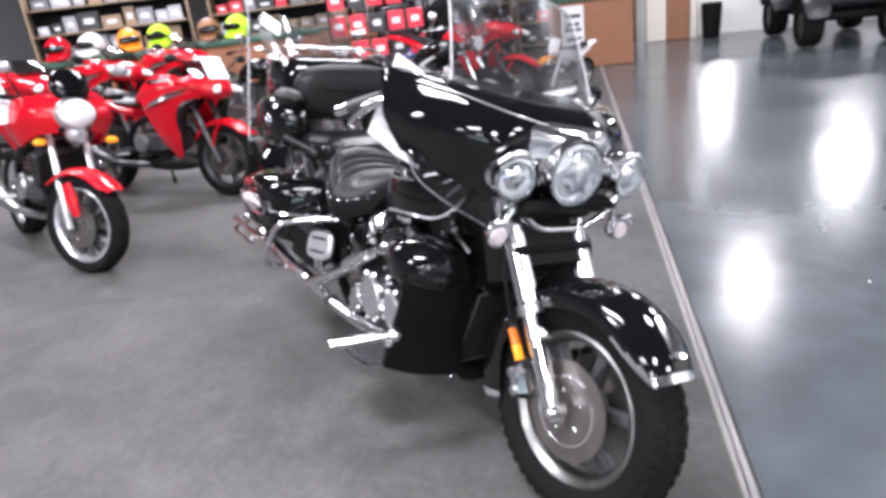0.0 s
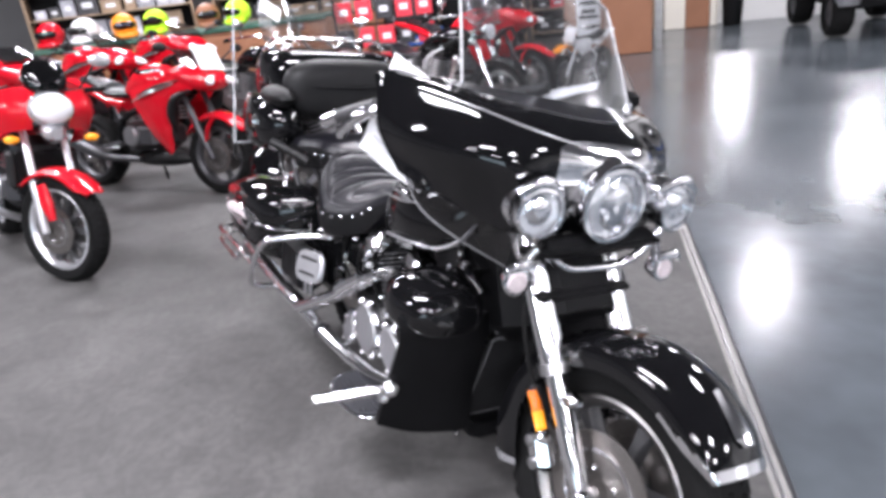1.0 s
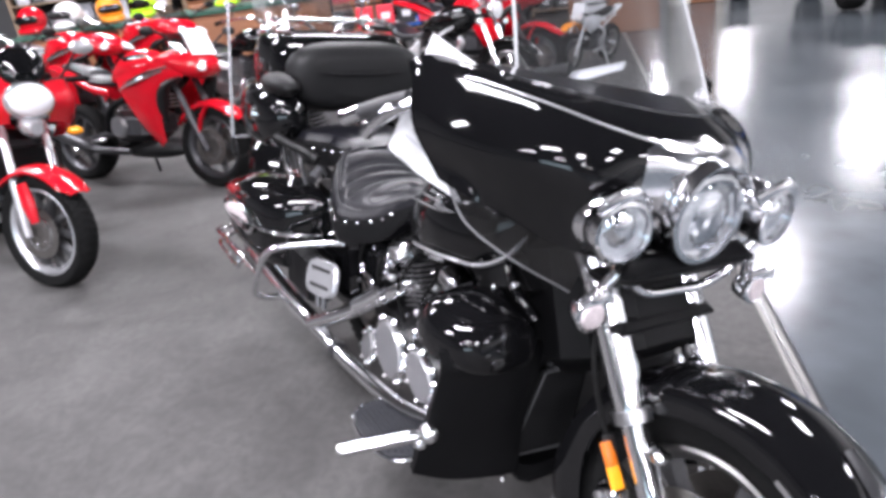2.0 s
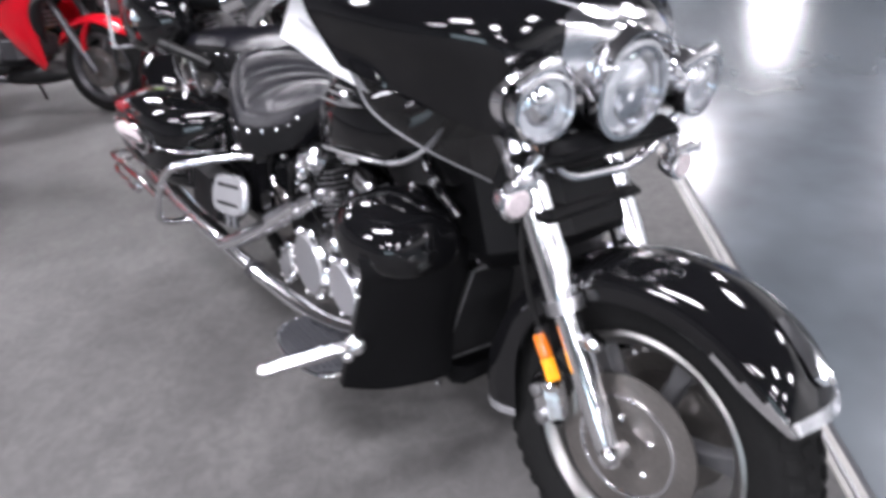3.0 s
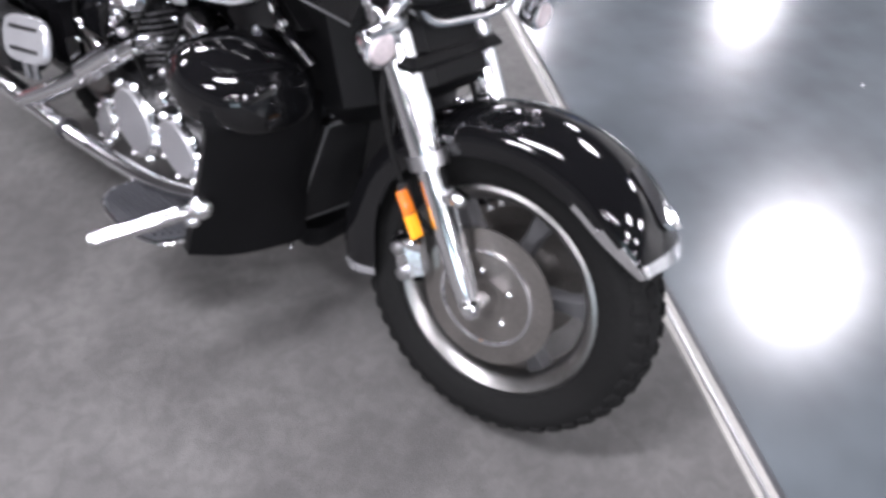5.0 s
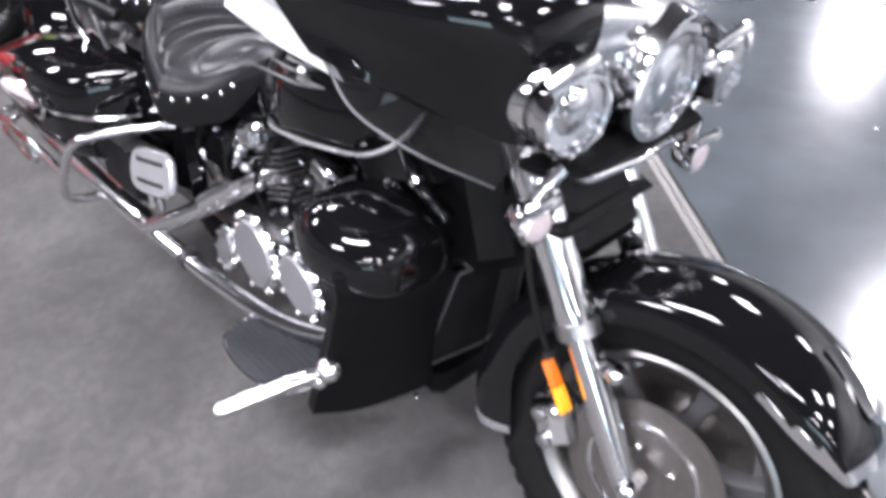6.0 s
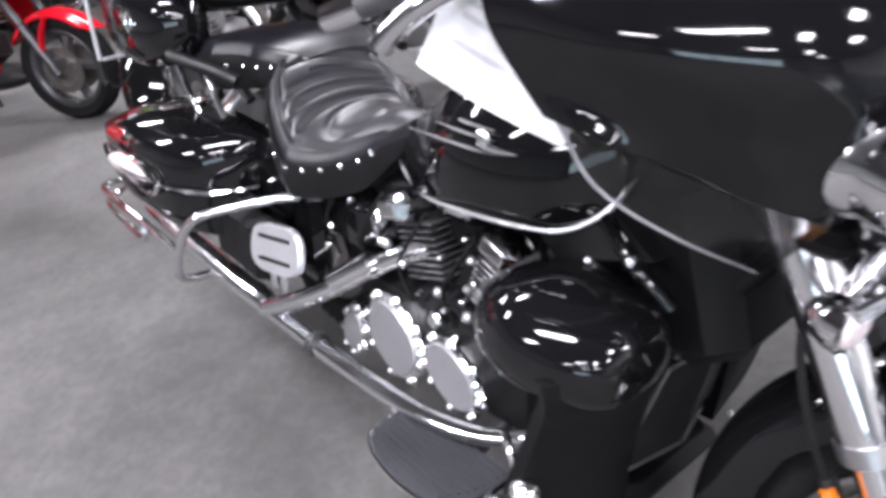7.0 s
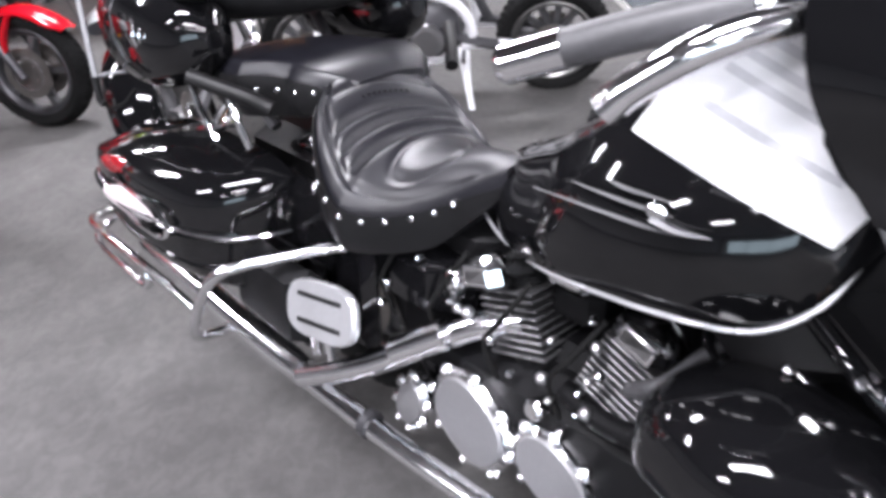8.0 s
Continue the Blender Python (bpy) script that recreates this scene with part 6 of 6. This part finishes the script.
def carton(m, size, material, label, group):
    c = thing("carton", label, "box", group, m=m)
    part("box_body", rbox((0, 0, size[2] / 2), size, 0.006), material, c)
    part("box_label", rbox((0, -size[1] / 2 - 0.002, size[2] * 0.5), (size[0] * 0.5, 0.004, size[2] * 0.30), 0.001), INK, c, "pale label")


def jacket(m, material, label):
    j = thing("jacket", label, "jacket", "riding jackets", m=m)
    part("torso", hoop_loft([(-0.10, 0.10, 0.10, 0.60), (-0.06, 0.20, 0.0, 0.66), (0.02, 0.22, 0.0, 0.68), (0.08, 0.16, 0.04, 0.64)], 3.0), material, j)
    for sx in (-1, 1):
        part("sleeve", tube([(sx * 0.18, 0, 0.58), (sx * 0.28, -0.02, 0.40), (sx * 0.29, -0.06, 0.12)], [0.07, 0.06, 0.045], 10, 4), material, j)
    part("hanger", tube([(0, 0, 0.66), (0, 0, 0.74), (0.03, 0, 0.77)], 0.006, 6, 3), CHROME, j)


rng = random.Random(7)
m = counter(6.1, 6.4, 7.5, 3.2, 1.10, 0.6, "brown laminate counter with a dark green top")
for x, material, label in ((1.48, HIVIS, "neon yellow riding helmet on a counter"), (0.65, WHITE, "white riding helmet on a counter"), (1.10, ORANGE, "orange riding helmet on a counter"), (2.47, HIVIS, "neon yellow riding helmet on a counter"), (2.10, BROWN, "brown riding helmet on a counter"), (0.25, RED, "red riding helmet on a counter")):
    helmet(m @ pose(x, 0.28, 1.10, 0, 0, rng.uniform(-40, 40)) @ Matrix.Scale(1.15, 4), material, label)
m = counter(10.2, -1.0, 10.2, 0.25, 1.02, 0.6, "brown laminate counter with a dark green top")
notice = thing("notice_sheet", "white printed notice sheet stuck to a brown counter", "notice", m=m @ pose(0.90, 0.606, 0.56, 0, 0, 180))
part("sheet", rbox((0, 0, 0), (0.34, 0.008, 0.74), 0.002), WHITE, notice)
for z, w in ((0.22, 0.24), (0.10, 0.20), (0.02, 0.26), (-0.12, 0.18)):
    part("print_bar", rbox((0, -0.006, z), (w, 0.004, 0.05), 0.001), DARKGREY, notice, "dark printed bar")
counter(9.0, 6.0, 9.6, 2.9, 1.02, 0.6, "long brown counter with a dark green top")


def shelf_unit(a, b, turn, ln, h, label, seed, mats):
    m = ROOM @ pose(a, b, 0, 0, 0, turn)
    s = thing("shelf_unit", label, "shelf", "shelf units", m=m)
    for x in (0, ln):
        part("upright", rbox((x, 0.25, h / 2), (0.04, 0.5, h), 0.006), TAN, s)
    part("back_panel", rbox((ln / 2, 0.49, h / 2), (ln, 0.02, h), 0.004), SATIN, s)
    r = random.Random(seed)
    levels = int(h / 0.42)
    for k in range(levels):
        z = 0.12 + k * 0.42
        part("shelf_board", rbox((ln / 2, 0.25, z), (ln - 0.04, 0.48, 0.025), 0.004), TAN, s)
        x = 0.12
        while x < ln - 0.25:
            w, hh = r.uniform(0.16, 0.34), r.uniform(0.14, 0.32)
            mt = r.choice(mats)
            carton(m @ pose(x + w / 2, 0.22, z + 0.013), (w, 0.30, hh), mt, {"GREYBOX": "grey carton on a shop shelf"}.get(mt.name, "coloured carton on a shop shelf"), "shelf goods")
            x += w + r.uniform(0.01, 0.08)


shelf_unit(9.3, 8.9, -60, 2.6, 2.3, "tall wooden shop shelf full of cartons", 3, [GREYBOX, GREYBOX, GREYBOX, DARKGREY, TAN])
shelf_unit(10.9, 6.4, -75, 2.6, 2.3, "tall wooden shop shelf full of cartons", 5, [GREYBOX, GREYBOX, TAN, DARKGREY, REDBOX])
shelf_unit(12.0, 3.6, -85, 2.6, 2.1, "tall wooden shop shelf full of cartons", 9, [GREYBOX, DARKGREY, WHITE, BLUE])
shelf_unit(12.4, 0.9, -88, 2.2, 2.1, "tall wooden shop shelf full of cartons", 11, [GREYBOX, REDBOX, WHITE, DARKGREY])

# red stand of packs
rack_m = ROOM @ pose(7.15, 2.95, 0, 0, 0, -76)
rack = thing("display_rack", "black wire rack hung with red packs", "display rack", m=rack_m)
for x in (0.0, 0.62, 1.24):
    part("post", tube([(x, 0.2, 0), (x, 0.2, 1.62)], 0.016, 8, 1), SATIN, rack)
for z in (0.30, 0.62, 0.94, 1.26, 1.58):
    part("rail", tube([(0, 0.2, z), (1.24, 0.2, z)], 0.010, 8, 1), SATIN, rack)
part("foot", rbox((0.62, 0.2, 0.02), (1.3, 0.4, 0.04), 0.01), SATIN, rack)
for k, z in enumerate((0.05, 0.36, 0.68, 1.0, 1.32)):
    for j in range(5):
        mt = DARKGREY if (j + k) % 3 == 2 else REDBOX
        carton(rack_m @ pose(0.13 + j * 0.245, 0.10, z), (0.20, 0.10, 0.235), mt, "black pack on a rack" if mt is DARKGREY else "red pack with pale label on a rack", "rack packs")

# pillar, low wall, utility vehicles
pil = thing("pillar", "cream pillar with a brown laminate panel", "pillar", kind="structure", m=ROOM)
part("post", rbox((12.25, -1.62, 1.6), (0.34, 0.34, 3.2), 0.01), CREAM, pil)
part("panel", rbox((12.25, -2.0, 1.6), (0.30, 0.40, 3.2), 0.01), BROWN, pil)
part("corner_post", rbox((12.2, -2.27, 1.6), (0.24, 0.12, 3.2), 0.01), CREAM, pil)
solid("wall_low", flat(12.4, 12.6, -5.6, -2.34, 0, 0.85), WALLP, "low white partition wall", "wall", kind="structure", m=ROOM)
bin_ob = thing("waste_bin", "dark round waste bin beside the pillar", "bin", m=ROOM @ pose(11.95, -2.55, 0))
part("bin_body", xf(rev([(0, 0.14), (0.02, 0.15), (0.55, 0.18), (0.6, 0.17)], n=20), Matrix.Rotation(radians(-90), 4, "Y")), SATIN, bin_ob)


def utility_vehicle(m, body_mat, label):
    v = thing("utility_vehicle", label, "vehicle", "utility vehicles", m=m)
    for x in (0, 1.75):
        for y in (0, -1.15):
            wm = Matrix.Translation((x, y, 0.33)) @ Matrix.Rotation(radians(90), 4, "Z")
            ring = part("wheel", xf(rev([(-0.10, 0.18), (-0.11, 0.05), (0.11, 0.05), (0.10, 0.18)], n=24), wm), DARKGREY, v, "black steel wheel")
            part("tyre", xf(tyre_geo(0.32, 0.28, 0.18), wm), RUBBER, ring, "knobbly black tyre")
            part("tread", xf(tread_geo(0.322, 0.27, 22), wm), RUBBER, ring)
            part("fender", xf(shell(fender_sheet(20, 165, 16, 0.17, 0.44, 0.41), 0.006), Matrix.Translation((x, y, 0.33)) @ Matrix.Rotation(radians(90), 4, "Z")), body_mat, v)
    part("floor_pan", rbox((0.9, -0.57, 0.42), (1.9, 0.9, 0.16), 0.04), SATIN, v)
    part("hood", hoop_loft([(-1.10, 0.42, 0.50, 0.85), (-0.9, 0.50, 0.50, 0.98), (-0.2, 0.50, 0.50, 1.0), (0.0, 0.46, 0.52, 0.95)], 3.4), body_mat, v) .matrix_basis = pose(0.25, -0.02, 0, 0, 0, 0)
    part("cargo_box", rbox((1.85, -0.57, 0.85), (0.8, 1.1, 0.28), 0.03), body_mat, v)
    part("bench", rbox((1.15, -0.57, 0.72), (0.45, 1.0, 0.16), 0.05), LEATHER, v)
    part("bench_back", rbox((1.38, -0.57, 0.98), (0.10, 1.0, 0.45), 0.04), LEATHER, v)
    for y in (-0.08, -1.06):
        part("cage_bar", tube([(0.55, y, 0.9), (0.75, y, 1.75), (1.5, y, 1.8), (1.6, y, 0.95)], 0.025, 10, 4), SATIN, v)
    for x in (0.75, 1.5):
        part("cross_bar", tube([(x, -0.08, 1.76), (x, -1.06, 1.76)], 0.022, 10, 1), SATIN, v)
    return v


utility_vehicle(ROOM @ pose(9.55, -3.45, -0.004), DARKGREY, "dark grey utility vehicle with knobbly tyres")
utility_vehicle(ROOM @ pose(9.9, -5.6, -0.004), BLUE, "blue utility vehicle with knobbly tyres")
jacket(ROOM @ pose(8.9, 1.75, 0.60, 0, 0, -70), SATIN, "black riding jacket on a hanger")
jacket(ROOM @ pose(8.85, 2.4, 0.62, 0, 0, -70), DARKGREY, "dark grey riding jacket on a hanger")
rail_m = ROOM @ pose(8.85, 2.9, 0, 0, 0, -90)
rail = thing("clothes_rail", "chrome clothes rail with hanging jackets", "clothes rail", m=rail_m)
part("bar", tube([(0, 0, 1.38), (2.0, 0, 1.38)], 0.014, 10, 1), CHROME, rail)
for x in (0.02, 1.98):
    part("upright", tube([(x, 0, 0.02), (x, 0, 1.40)], 0.014, 10, 1), CHROME, rail)
    part("foot", tube([(x, -0.25, 0.015), (x, 0.25, 0.015)], 0.015, 8, 1), CHROME, rail)
